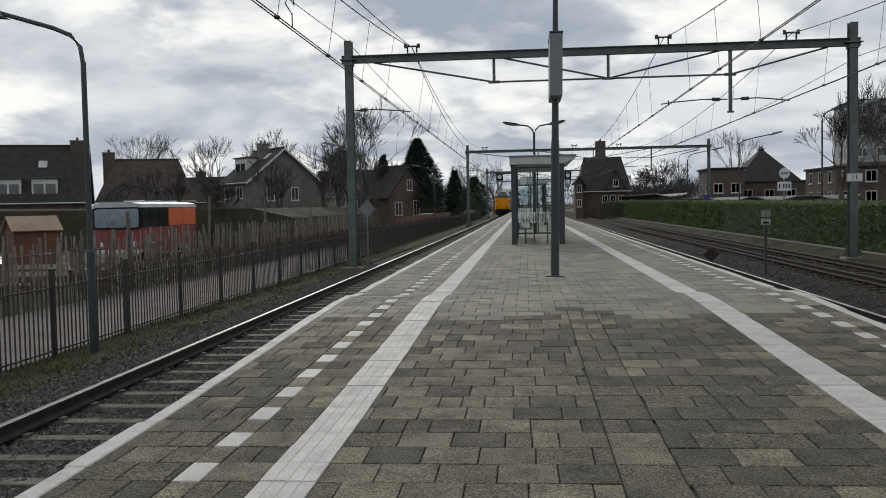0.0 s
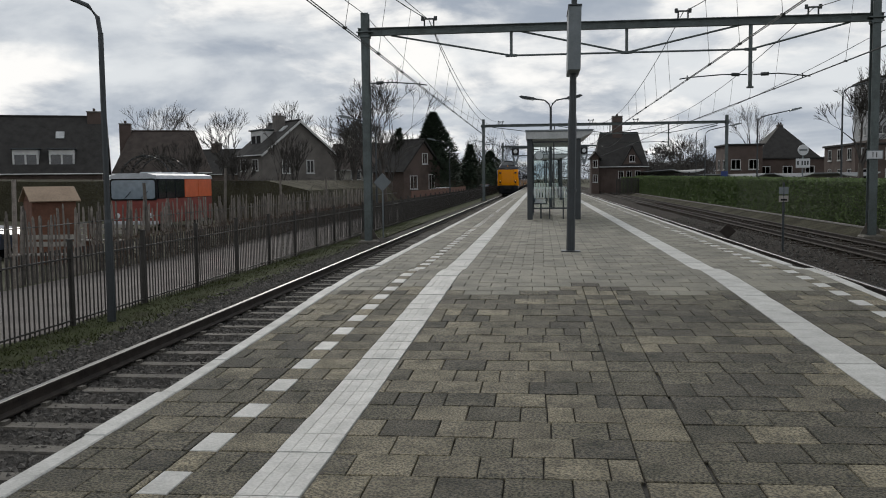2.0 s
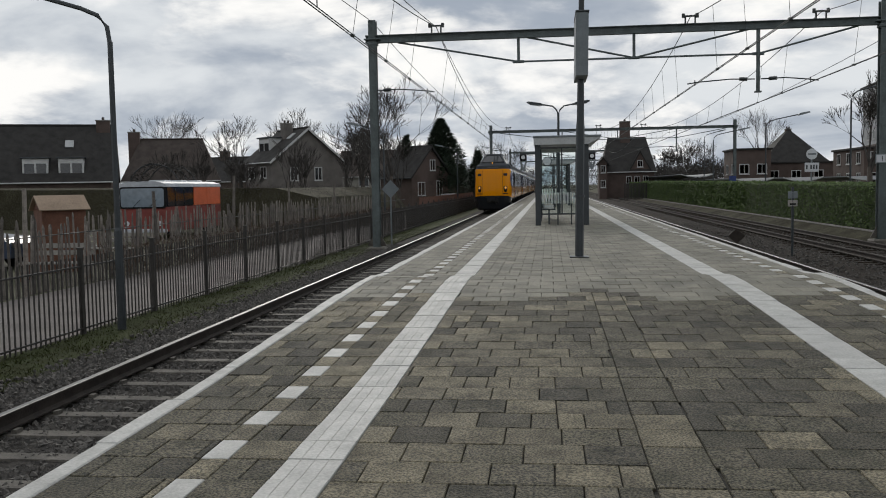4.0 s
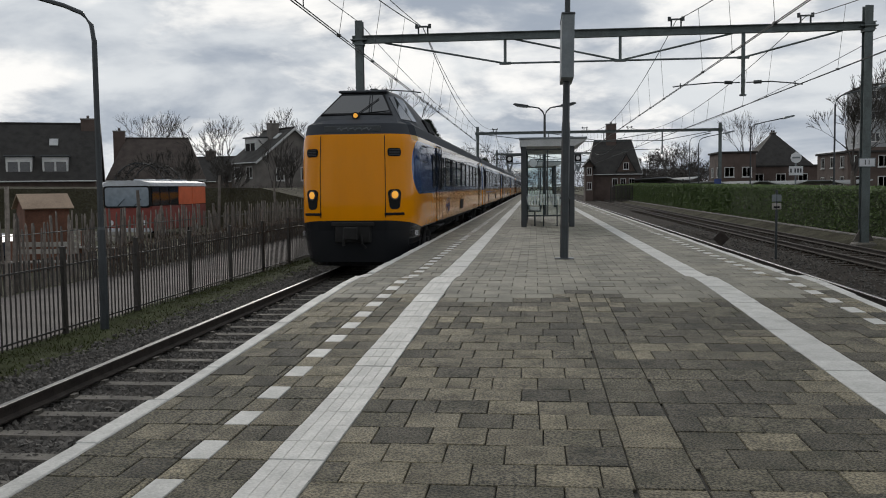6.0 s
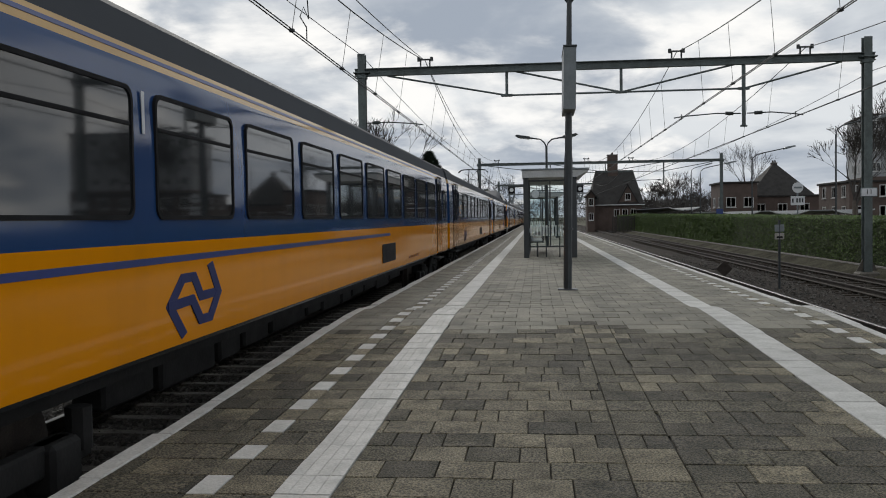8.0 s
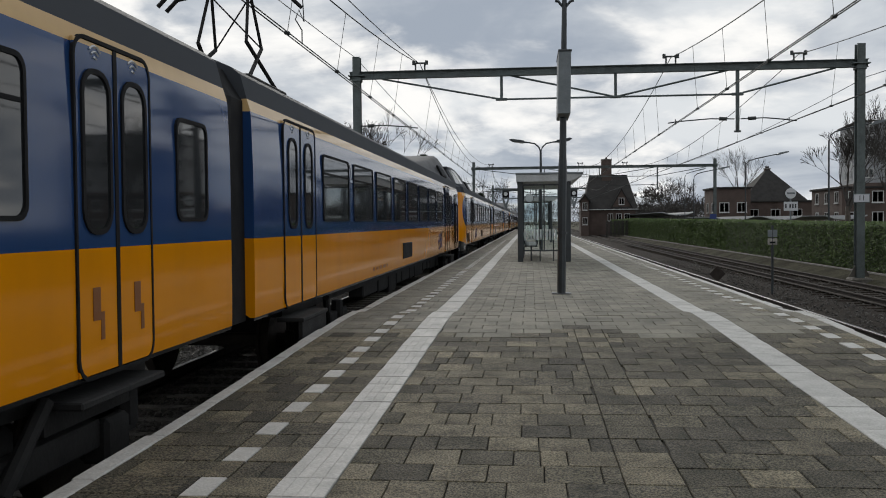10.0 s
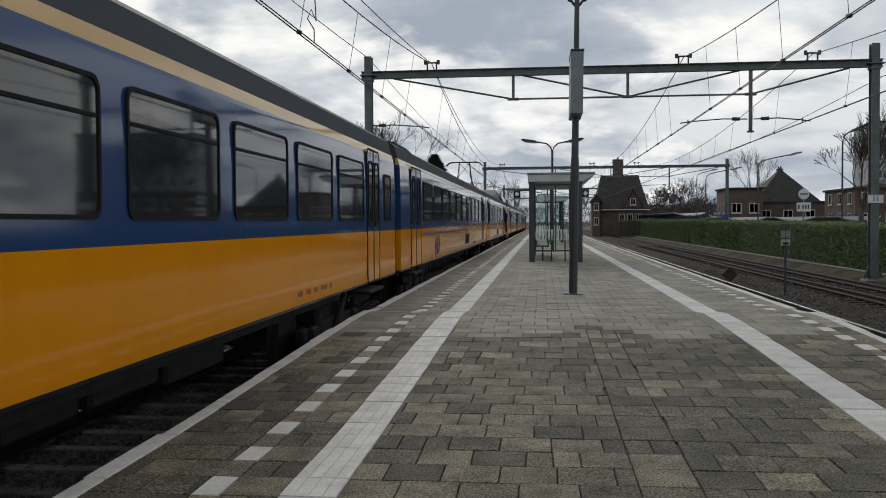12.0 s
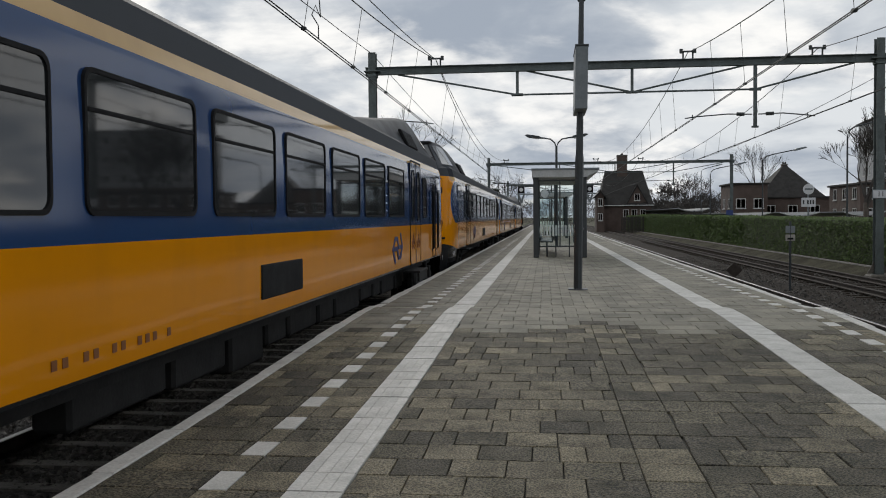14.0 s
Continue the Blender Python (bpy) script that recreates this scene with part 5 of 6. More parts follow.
def house(x, y, turn, w, d, eave, ridge, wall, roof, label, chimneys=(), windows=(), dormers=(), hip=0.0, base=GROUND_Z, trim=True, skylights=()):
    """A gabled house: ridge along its local y, gable at -y. windows: (face, along, z, w, h)."""
    h = thing("house", pose(x, y, base, 0, 0, turn), label, "house", "houses beside the railway")
    e, r = eave - base, ridge - base
    g = Geo().box(-w / 2, 0, -0.3, w / 2, d, e)
    if not hip:
        g.prism([(-w / 2, e), (w / 2, e), (0, r - 0.06)], 0, d, "y")
    part("wall", g, M[wall], h)
    o = 0.35
    k = o * (r - e) / (w / 2)
    for s in (-1, 1):
        part("roof_slope", slab([(s * (w / 2 + o), -o, e - k), (s * (w / 2 + o), d + o, e - k), (0, d + o - hip, r), (0, -o + hip, r)], 0.16), M[roof], h)
        part("gutter", Geo().tube([(s * (w / 2 + o + 0.05), -o, e - k - 0.06), (s * (w / 2 + o + 0.05), d + o, e - k - 0.06)], 0.07, 6), M["paintwhite"] if trim else M["darksteel"], h)
        if trim and not hip:
            part("bargeboard", Geo().add([(s * (w / 2 + o), -o - 0.04, e - k), (0, -o - 0.04, r), (0, -o - 0.04, r - 0.26), (s * (w / 2 + o), -o - 0.04, e - k - 0.26),
                                          (s * (w / 2 + o), -o + 0.02, e - k), (0, -o + 0.02, r), (0, -o + 0.02, r - 0.26), (s * (w / 2 + o), -o + 0.02, e - k - 0.26)],
                                         [(0, 1, 2, 3), (4, 5, 6, 7), (0, 1, 5, 4), (3, 2, 6, 7), (0, 3, 7, 4)]), M["paintwhite"], h)
    if hip:
        for yy, b in ((-o, -o + hip), (d + o, d + o - hip)):
            part("roof_hip", slab([(-w / 2 - o, yy, e - k), (w / 2 + o, yy, e - k), (0, b, r)], 0.16), M[roof], h)
    part("ridge_cap", Geo().tube([(0, -o + hip, r + 0.02), (0, d + o - hip, r + 0.02)], 0.11, 6), M[roof], h)
    for cx, cy, cw, top in chimneys:
        c = part("chimney", Geo().box(cx - cw / 2, cy - cw / 2, e, cx + cw / 2, cy + cw / 2, top - base, 0.02), M[wall], h)
        part("chimney_cap", Geo().box(cx - cw / 2 - 0.06, cy - cw / 2 - 0.06, top - base, cx + cw / 2 + 0.06, cy + cw / 2 + 0.06, top - base + 0.12, 0.02), M["concrete"], c)
        for q in (-0.2, 0.2):
            part("chimney_pot", Geo().tube([(cx + q * cw, cy, top - base + 0.1), (cx + q * cw, cy, top - base + 0.42)], [0.13, 0.10], 8), M["brownroof"], c)
    for face, a, z, ww, hh in windows:
        m = {"front": pose(a, 0, z - base) @ FRONT, "left": pose(-w / 2, a, z - base, 0, 0, 180), "right": pose(w / 2, a, z - base)}[face]
        house_window(h, m, ww, hh)
    for s, a, z, ww, hh in dormers:
        t = (r - (z - base)) / (r - e)
        xo = s * (w / 2) * t
        b = part("dormer", Geo().box(min(xo + s * 0.45, xo - s * 2.4), a - ww / 2, z - base - hh / 2, max(xo + s * 0.45, xo - s * 2.4), a + ww / 2, z - base + hh / 2, 0.03), M["paintwhite"], h, "white flat-roofed dormer")
        part("dormer_roof", Geo().box(min(xo + s * 0.65, xo - s * 2.4), a - ww / 2 - 0.15, z - base + hh / 2, max(xo + s * 0.65, xo - s * 2.4), a + ww / 2 + 0.15, z - base + hh / 2 + 0.14, 0.03), M["darksteel"], b)
        for q in (-0.23, 0.23):
            part("dormer_pane", Geo().box(min(xo + s * 0.44, xo + s * 0.47), a + ww * q - ww * 0.19, z - base - hh * 0.32, max(xo + s * 0.44, xo + s * 0.47), a + ww * q + ww * 0.19, z - base + hh * 0.22), M["pane"], b)
    for s, a, z in skylights:
        t = (r - (z - base)) / (r - e)
        part("skylight", Geo().box(-0.45, -0.4, -0.03, 0.45, 0.4, 0.08, 0.02), M["greyroof"], h, at=pose(s * (w / 2) * t, a, z - base + 0.06, 0, s * math.degrees(math.atan2(r - e, w / 2)), 0))
    return h


# ridge along the street: turned a quarter, so the slope faces the track
house(-44.1, 88.5, 113, 9.0, 20.0, 2.9, 8.2, "redbrick", "tileroof", "dark tiled house with white dormers in its steep roof", [(0, 0.8, 1.3, 8.6)],
      [("left", 4.0, 1.2, 1.6, 1.3), ("left", 9.0, 1.2, 1.6, 1.3)], [(-1, 3.6, 3.9, 2.3, 1.75), (-1, 6.8, 3.9, 2.3, 1.75), (-1, 13.0, 3.9, 2.3, 1.75)], skylights=[(-1, 3.9, 6.2)])
house(-37.2, 99.4, 110, 8.5, 9.6, 2.9, 7.2, "redbrick", "brownroof", "brown tiled bungalow with a brick chimney", [(0, 8.8, 1.2, 7.9)], [("left", 2.0, 2.0, 1.7, 1.4)], hip=1.8)
house(-25.0, 93.0, 42, 8.2, 6.6, 4.5, 7.8, "greybrick", "tileroof", "grey-brown brick house with gable and white trimmed roof", [(-0.9, 2.9, 1.0, 8.3)],
      [("front", -1.6, 3.0, 0.9, 1.4), ("front", 1.2, 3.0, 0.9, 1.4), ("front", -1.0, 0.8, 1.4, 1.3), ("left", 2.0, 3.2, 1.5, 1.2), ("left", 5.0, 3.2, 1.5, 1.2)], [(-1, 4.5, 5.9, 2.7, 1.9)], skylights=[(-1, 1.4, 6.9)])
house(-14.0, 108.0, 52, 6.4, 5.4, 2.9, 6.3, "redbrick", "tileroof", "small dark brick house with a steep gable", [], [("front", 0.3, 4.0, 0.9, 1.3), ("front", -1.6, 1.2, 1.2, 1.6), ("front", 1.4, 1.2, 1.0, 1.9)], trim=False)
house(-18.0, 122.0, 85, 8.0, 10.0, 3.2, 6.4, "paleboard", "brownroof", "pale house behind bare trees", [(0, 8.0, 1.2, 8.0)], [("left", 3, 2.2, 1.4, 1.2), ("left", 6, 2.2, 1.4, 1.2)])
house(-40.0, 135.0, 80, 9.0, 14.0, 3.0, 6.5, "brick", "tileroof", "distant brick row house with dark roof", [(0, 3.0, 1.2, 7.4), (0, 10.0, 1.2, 7.4)])
# station side
station = house(15.1, 138.5, 90, 9.0, 7.1, 3.45, 8.15, "redbrick", "tileroof", "red brick station house with a steep roof and broad chimney", [(0.0, 3.8, 1.45, 10.5)],
                [("left", 1.2, 1.9, 0.8, 1.1), ("left", 2.4, 1.9, 0.8, 1.1), ("left", 3.6, 1.9, 0.8, 1.1)], hip=1.1)
part("front_gable", Geo().prism([(0.6, 4.2), (3.4, 4.2), (2.0, 6.7)], -4.62, -1.6, "x"), M["redbrick"], station, "brick front gable over the eaves")
for ya, yb in ((0.4, 2.0), (3.6, 2.0)):
    part("gable_slope", slab([(-4.8, ya, 4.0), (-1.4, ya, 4.0), (-1.4, yb, 6.85), (-4.8, yb, 6.85)], 0.14), M["tileroof"], station)
house_window(station, pose(-4.62, 2.0, 5.0, 0, 0, 180), 0.8, 1.0)
house(7.75, 132.5, 0, 1.1, 5.0, 4.6, 5.2, "redbrick", "tileroof", "narrow brick bay with white framed windows", [], [("front", 0, 3.5, 0.7, 1.1), ("front", 0, 1.4, 0.7, 1.1), ("left", 2, 3.5, 0.8, 1.2)], trim=False)
house(31.9, 123.0, 0, 8.2, 8.2, 3.9, 8.3, "redbrick", "tileroof", "dark brick house with a steep pyramid roof", [(0, 4.1, 0.7, 8.2)], [("front", -2.4, 2.6, 1.2, 1.3), ("front", 0, 2.6, 1.2, 1.3), ("front", 2.4, 2.6, 1.2, 1.3)], hip=4.2)


def flat_block(x, y, turn, w, d, top, wall, label, rows, cols, upper=None, base=GROUND_Z):
    """A flat-roofed block with rows of windows on its front and left side; upper: paler cladding above that height."""
    b = thing("building", pose(x, y, base, 0, 0, turn), label, "building", "buildings by the station")
    h = top - base
    cut = upper - base if upper else h
    part("wall", Geo().box(0, 0, -0.3, w, d, cut), M[wall], b)
    if upper:
        part("upper_wall", Geo().box(0.15, 0.15, cut, w - 0.15, d - 0.15, h), M["facade"], b, "grey clad upper storeys")
    part("roof", Geo().box(-0.2, -0.2, h, w + 0.2, d + 0.2, h + 0.22, 0.03), M["tileroof"], b)
    for k in range(rows):
        z = 1.2 + (h - 1.0) * (k + 0.5) / rows
        for j in range(cols):
            a = w * (j + 0.5) / cols
            yy = 0.15 if z > cut else 0.0
            house_window(b, pose(a, yy, z) @ FRONT, min(1.15, w / cols * 0.6), min(1.2, h / rows * 0.5))
        for j in range(max(1, int(d / 3.2))):
            house_window(b, pose(0.15 if z > cut else 0, 1.6 + 3.2 * j, z, 0, 0, 180), 1.15, min(1.2, h / rows * 0.5))
    return b


flat_block(22.1, 112.0, 0, 4.1, 7.0, 5.1, "redbrick", "low flat-roofed red brick building", 1, 2)
flat_block(26.2, 116.0, 0, 10.5, 6.0, 3.5, "redbrick", "long low brick row with a flat roof", 1, 4)
flat_block(31.5, 96.0, 0, 14.0, 10.0, 4.45, "redbrick", "brick house row with white window frames", 2, 6)
flat_block(44.2, 128.0, -6, 18.0, 12.0, 14.4, "redbrick", "tall block with grey clad upper storeys over brick", 5, 7, 6.2)


# ---------------------------------------------------------------- trees and hedges
def bare_tree(x, y, h, spread, seed, base=GROUND_Z, twigs=5, lean=0.0, thick=1.0, low=0.28):
    """A leafless tree: tapered trunk, limbs that fork again and again, fine twigs."""
    r = random.Random(seed)
    t = thing("bare_tree", pose(x, y, base), "leafless winter tree with fine dark twigs", "tree", "bare trees")
    trunk, crown = Geo(), Geo()

    def grow(g, p, d, length, rad, depth):
        pts, rs = [p], [rad]
        n = 3 if depth < 3 else 2
        for k in range(n):
            d = (d + Vector((r.uniform(-1, 1), r.uniform(-1, 1), r.uniform(-0.3, 0.6))) * (0.16 if depth else 0.05)).normalized()
            p = p + d * (length / n)
            pts.append(p)
            rs.append(rad * (1 - 0.45 * (k + 1) / n))
        g.tube(pts, rs, 6 if depth == 0 else (4 if depth < 3 else 3), 0, False)
        if depth >= twigs:
            return
        kids = r.choice((2, 3, 3, 4)) if depth else r.choice((5, 6))
        for k in range(kids):
            a = r.uniform(0, 6.28)
            side = d.orthogonal().normalized()
            v = Matrix.Rotation(a, 3, d) @ side
            open_up = r.uniform(0.35, 0.85) * spread
            nd = (d + v * open_up + Vector((0, 0, 0.12))).normalized()
            at = pts[-1] if k < 2 else pts[-2].lerp(pts[-1], r.random())
            grow(crown, at, nd, length * r.uniform(0.58, 0.82), max(rs[-1] * r.uniform(0.6, 0.8), 0.0145 * thick), depth + 1)

    grow(trunk, Vector((0, 0, -0.1)), Vector((lean, 0, 1)).normalized(), h * low * 1.45, h * 0.022 * thick, 0)
    part("trunk", trunk, M["bark"], t, smooth=True)
    tagged(part("crown", crown, M["twig"], t), kind="stuff")
    return t


def conifer(x, y, h, w, seed, base=GROUND_Z, n=5200):
    """A dense cone of small drooping sprays round a trunk."""
    r = random.Random(seed)
    t = thing("conifer", pose(x, y, base), "dense dark green conifer", "tree", "conifers")
    part("trunk", Geo().tube([(0, 0, 0), (0, 0, h * 0.9)], [0.22, 0.03], 7), M["bark"], t)
    g = Geo()
    for _ in range(n):
        u = r.random() ** 0.8
        a = r.uniform(0, 6.28)
        lump = 1 + 0.22 * noise.noise((math.cos(a) * 1.5, math.sin(a) * 1.5, u * 5 + seed))
        prof = min(1.0, (1 - u) * 1.9 + 0.03) ** 0.9 * (0.8 + 0.2 * min(1, u * 8))
        rad = w / 2 * prof * lump * r.uniform(0.75, 1.04)
        p = Vector((math.cos(a) * rad, math.sin(a) * rad, 0.3 + u * (h - 0.5)))
        out = Vector((math.cos(a), math.sin(a), r.uniform(-0.2, 0.9))).normalized() * r.uniform(0.25, 0.55)
        sd = Vector((-math.sin(a), math.cos(a), r.uniform(-0.5, 0.5))) * r.uniform(0.08, 0.2)
        g.add([p - sd, p + sd, p + out], [(0, 1, 2)])
    tagged(part("crown", g, M["conifer"], t), kind="stuff")
    core = []
    for k in range(8):
        u = k / 7
        core.append((0.2 + u * (h - 0.9), w / 2 * 0.72 * min(1.0, (1 - u) * 1.7)))
    part("inner_crown", Geo().tube([(0, 0, z) for z, _ in core], [q for _, q in core], 9), M["conifer"], t)


for x, y, h, sp, sd, tw, lo in (
        (-48.0, 112, 11.0, 0.8, 1, 5, 0.25), (-29.5, 84, 9.0, 0.8, 3, 5, 0.24), (-26.8, 103, 10.5, 0.8, 4, 5, 0.25), (-30.5, 108, 10.5, 0.7, 14, 5, 0.25),
        (-21.5, 104, 10.5, 0.7, 5, 5, 0.25), (-18.2, 88, 8.5, 0.7, 6, 5, 0.24), (-12.2, 71, 8.8, 0.85, 31, 6, 0.25), (-15.2, 78, 7.4, 0.8, 8, 5, 0.25), (-17.2, 76, 6.0, 0.8, 15, 5, 0.22),
        (22.5, 67, 11.4, 0.80, 57, 6, 0.19), (31.0, 80, 10.5, 0.85, 10, 5, 0.26), (33.8, 150, 12.5, 0.7, 11, 5, 0.26), (21.0, 140, 8.6, 0.95, 12, 5, 0.24), (25.0, 160, 8.8, 0.9, 13, 5, 0.25),
        (-55, 130, 12, 0.8, 21, 5, 0.25), (-24.2, 108, 9.6, 0.8, 43, 5, 0.25), (-20.0, 97, 8.6, 0.8, 44, 5, 0.24), (-16.4, 94, 8.4, 0.85, 45, 5, 0.24), (-14.0, 84, 7.2, 0.8, 46, 5, 0.24), (28.5, 74, 9.2, 0.9, 47, 5, 0.24), (-10.0, 175, 9.5, 0.9, 16, 5, 0.25), (-7.0, 205, 10.5, 0.9, 17, 5, 0.25), (-13, 195, 10.5, 0.9, 18, 5, 0.25), (3.0, 240, 10, 0.9, 19, 5, 0.25), (9.0, 230, 9, 0.9, 20, 5, 0.25),
        (-27.5, 70, 6.6, 0.5, 61, 5, 0.18), (-25.3, 72, 7.0, 0.5, 62, 5, 0.18), (-23.0, 68, 6.4, 0.5, 63, 5, 0.16), (-20.4, 70, 7.0, 0.5, 64, 5, 0.18), (-18.2, 66, 6.2, 0.55, 65, 5, 0.18), (-31.0, 74, 6.8, 0.5, 66, 5, 0.18)):
    bare_tree(x, y, h, sp, sd, twigs=tw, low=lo, thick=1.15)
conifer(-13.2, 112, 10.6, 5.8, 1, n=9000)
conifer(-9.1, 118, 6.9, 2.6, 2, n=2200)
conifer(-11.8, 122, 5.2, 3.4, 3, n=2200)
conifer(-17.2, 110, 8.6, 2.6, 4, n=2200)
conifer(-8.3, 150, 7.0, 5.0, 5, n=2600)


def leafy_hedge(x0, x1, y0, y1, z0, zt, n, name, label, seed):
    """A clipped hedge: a core coloured darker for the shade inside, and thousands of small leaves on its faces."""
    r = random.Random(seed)
    def top(y):
        return zt[0] + (zt[1] - zt[0]) * (y - y0) / (y1 - y0)
    h = thing(name, pose(0, 0, 0), label, "hedge", "", "")
    ys = [y0 + (y1 - y0) * k / 12 for k in range(13)]
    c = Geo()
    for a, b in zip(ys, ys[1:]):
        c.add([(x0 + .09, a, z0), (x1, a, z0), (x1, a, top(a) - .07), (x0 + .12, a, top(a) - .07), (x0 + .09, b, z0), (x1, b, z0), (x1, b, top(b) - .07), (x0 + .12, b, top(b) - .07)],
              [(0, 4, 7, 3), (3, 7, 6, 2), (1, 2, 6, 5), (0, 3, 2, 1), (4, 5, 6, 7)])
    # the core's dark green holds the shade between the leaves
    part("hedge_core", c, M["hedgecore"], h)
    g = Geo()
    for _ in range(n):
        y = y0 + (y1 - y0) * r.random() ** 1.7
        bulge = 0.07 * noise.noise((y * 0.9, 1, 4)) + 0.04 * noise.noise((y * 4, 3, 1))
        if r.random() < 0.74:
            z = r.uniform(z0 + 0.02, top(y))
            p = Vector((x0 + 0.04 - bulge + r.uniform(-0.05, 0.08) + 0.05 * noise.noise((y * 3, z * 3, 0)), y, z))
        else:
            p = Vector((r.uniform(x0, x1), y, top(y) + bulge + r.uniform(-0.06, 0.05)))
        s = r.uniform(0.03, 0.055) * (1.0 if y < 60 else 1.8)
        a = Vector((r.uniform(-1, 1), r.uniform(-1, 1), r.uniform(-1, 1))).normalized()
        b = a.orthogonal().normalized()
        g.add([p - a * s, p + b * s * 0.55, p + a * s, p - b * s * 0.55], [(0, 1, 2, 3)])
    tagged(part("leaves", g, M["leaf"], h), kind="stuff")


leafy_hedge(12.4, 13.5, 22, 124, -0.58, (1.15, 1.62), 64000, "clipped_hedge", "long clipped green privet hedge beside the track", 5)
leafy_hedge(11.3, 13.2, 127, 131, -0.6, (1.5, 1.5), 1500, "round_bush", "dark clipped bush at the end of the hedge", 6)
g = Geo().box(11.9, 15, -0.75, 12.0, 124, -0.50, 0.01)
setting("kerb", g, M["concrete"], "pale concrete edging below the hedge", "kerb")


# ---------------------------------------------------------------- left yard
def old_bus():
    b = thing("bus", pose(-18.6, 40.0, GROUND_Z - 0.12), "old bus with white roof, red front and orange side panels", "bus")
    w, L = 1.12, 7.0
    part("body", Geo().box(-w, 0.08, 0.45, w, L, 1.62, 0.05), M["red"], b)
    part("roof", Geo().prism([(-w - 0.03, 2.52), (w + 0.03, 2.52), (w - 0.02, 2.68), (w * 0.6, 2.78), (-w * 0.6, 2.78), (-w + 0.02, 2.68)], -0.03, L + 0.03, "y"), M["buswhite"], b, "white rounded bus roof")
    part("front_panel", Geo().box(-w, 0.0, 0.45, w, 0.1, 1.55, 0.04), M["red"], b)
    for s in (-1, 1):
        part("headlight", Geo().tube([(s * 0.8, -0.03, 0.85), (s * 0.8, 0.02, 0.85)], 0.12, 12), M["markwhite"], b)
        for y in (1.3, 5.4):
            wh = part("wheel", Geo().tube([(s * 0.86, y, 0.46), (s * 1.10, y, 0.46)], 0.46, 20), M["rubber"], b)
            part("rim", Geo().tube([(s * 1.09, y, 0.46), (s * 1.12, y, 0.46)], 0.25, 14), M["greyroof"], wh)
        for k, (a, c, mt) in enumerate(((0.15, 0.95, "pane"), (1.05, 2.0, "pane"), (2.1, 3.2, "pane"), (3.3, 5.0, "orange"), (5.05, 6.9, "orange"))):
            part("side_window" if mt == "pane" else "side_panel", Geo().box(s * w - 0.03, a, 1.62, s * w + 0.02, c, 2.50, 0.01), M[mt], b)
    part("windscreen_frame", Geo().prism(rounded(2.22, 1.0, 0.14), -0.035, 0.05, "y"), M["rubber"], b, at=pose(0, 0, 2.04))
    part("windscreen", Geo().prism(rounded(2.08, 0.86, 0.12), -0.05, 0.0, "y"), M["busglass"], b, at=pose(0, 0, 2.04))
    for x in (-0.45, 0.35):
        part("wiper", Geo().tube([(x, -0.07, 1.60), (x + 0.35, -0.07, 1.95)], 0.012, 4), M["rubber"], b)
    for y in (1.6, 3.6, 5.6):
        part("roof_hatch", Geo().box(-0.4, y, 2.76, 0.4, y + 0.7, 2.86, 0.03), M["buswhite"], b)
    part("window_band", Geo().box(-w + 0.02, 0.06, 1.6, w - 0.02, L - 0.02, 2.53), M["rubber"], b)
    part("bumper", Geo().box(-w - 0.02, -0.08, 0.42, w + 0.02, 0.05, 0.6, 0.03), M["buswhite"], b)


def playhouse():
    p = thing("playhouse", pose(-14.05, 23.64, GROUND_Z - 0.08, 0, 0, -45), "small wooden playhouse with pale boarded roof", "playhouse")
    part("wall", Geo().box(-0.46, 0, 0, 0.46, 1.15, 1.84, 0.01).prism([(-0.46, 1.84), (0.46, 1.84), (0, 2.14)], 0, 1.15, "y"), M["wood"], p)
    for s in (-1, 1):
        part("roof_slope", slab([(s * 0.58, -0.1, 1.82), (s * 0.58, 1.25, 1.82), (0, 1.25, 2.22), (0, -0.1, 2.22)], 0.03), M["woodroof"], p)
    part("corner_post", Geo().box(0.44, -0.03, 0, 0.50, 0.03, 1.84), M["wood"], p)


def garden_bench(x, y, turn):
    b = thing("garden_bench", pose(x, y, GROUND_Z, 0, 0, turn), "weathered pale wooden garden bench", "bench", "benches in the yard")
    for k in range(3):
        part("seat_slat", Geo().box(-0.9, -0.2 + 0.15 * k, 0.42, 0.9, -0.08 + 0.15 * k, 0.46, 0.006), M["paleboard"], b)
    for z in (0.62, 0.80):
        part("back_slat", Geo().box(-0.9, 0.28, z, 0.9, 0.31, z + 0.12, 0.006), M["paleboard"], b)
    for s in (-0.75, 0.75):
        part("leg", Geo().box(s - 0.04, -0.2, 0, s + 0.04, 0.3, 0.42, 0.01).box(s - 0.04, 0.24, 0.4, s + 0.04, 0.29, 0.95), M["wood"], b)


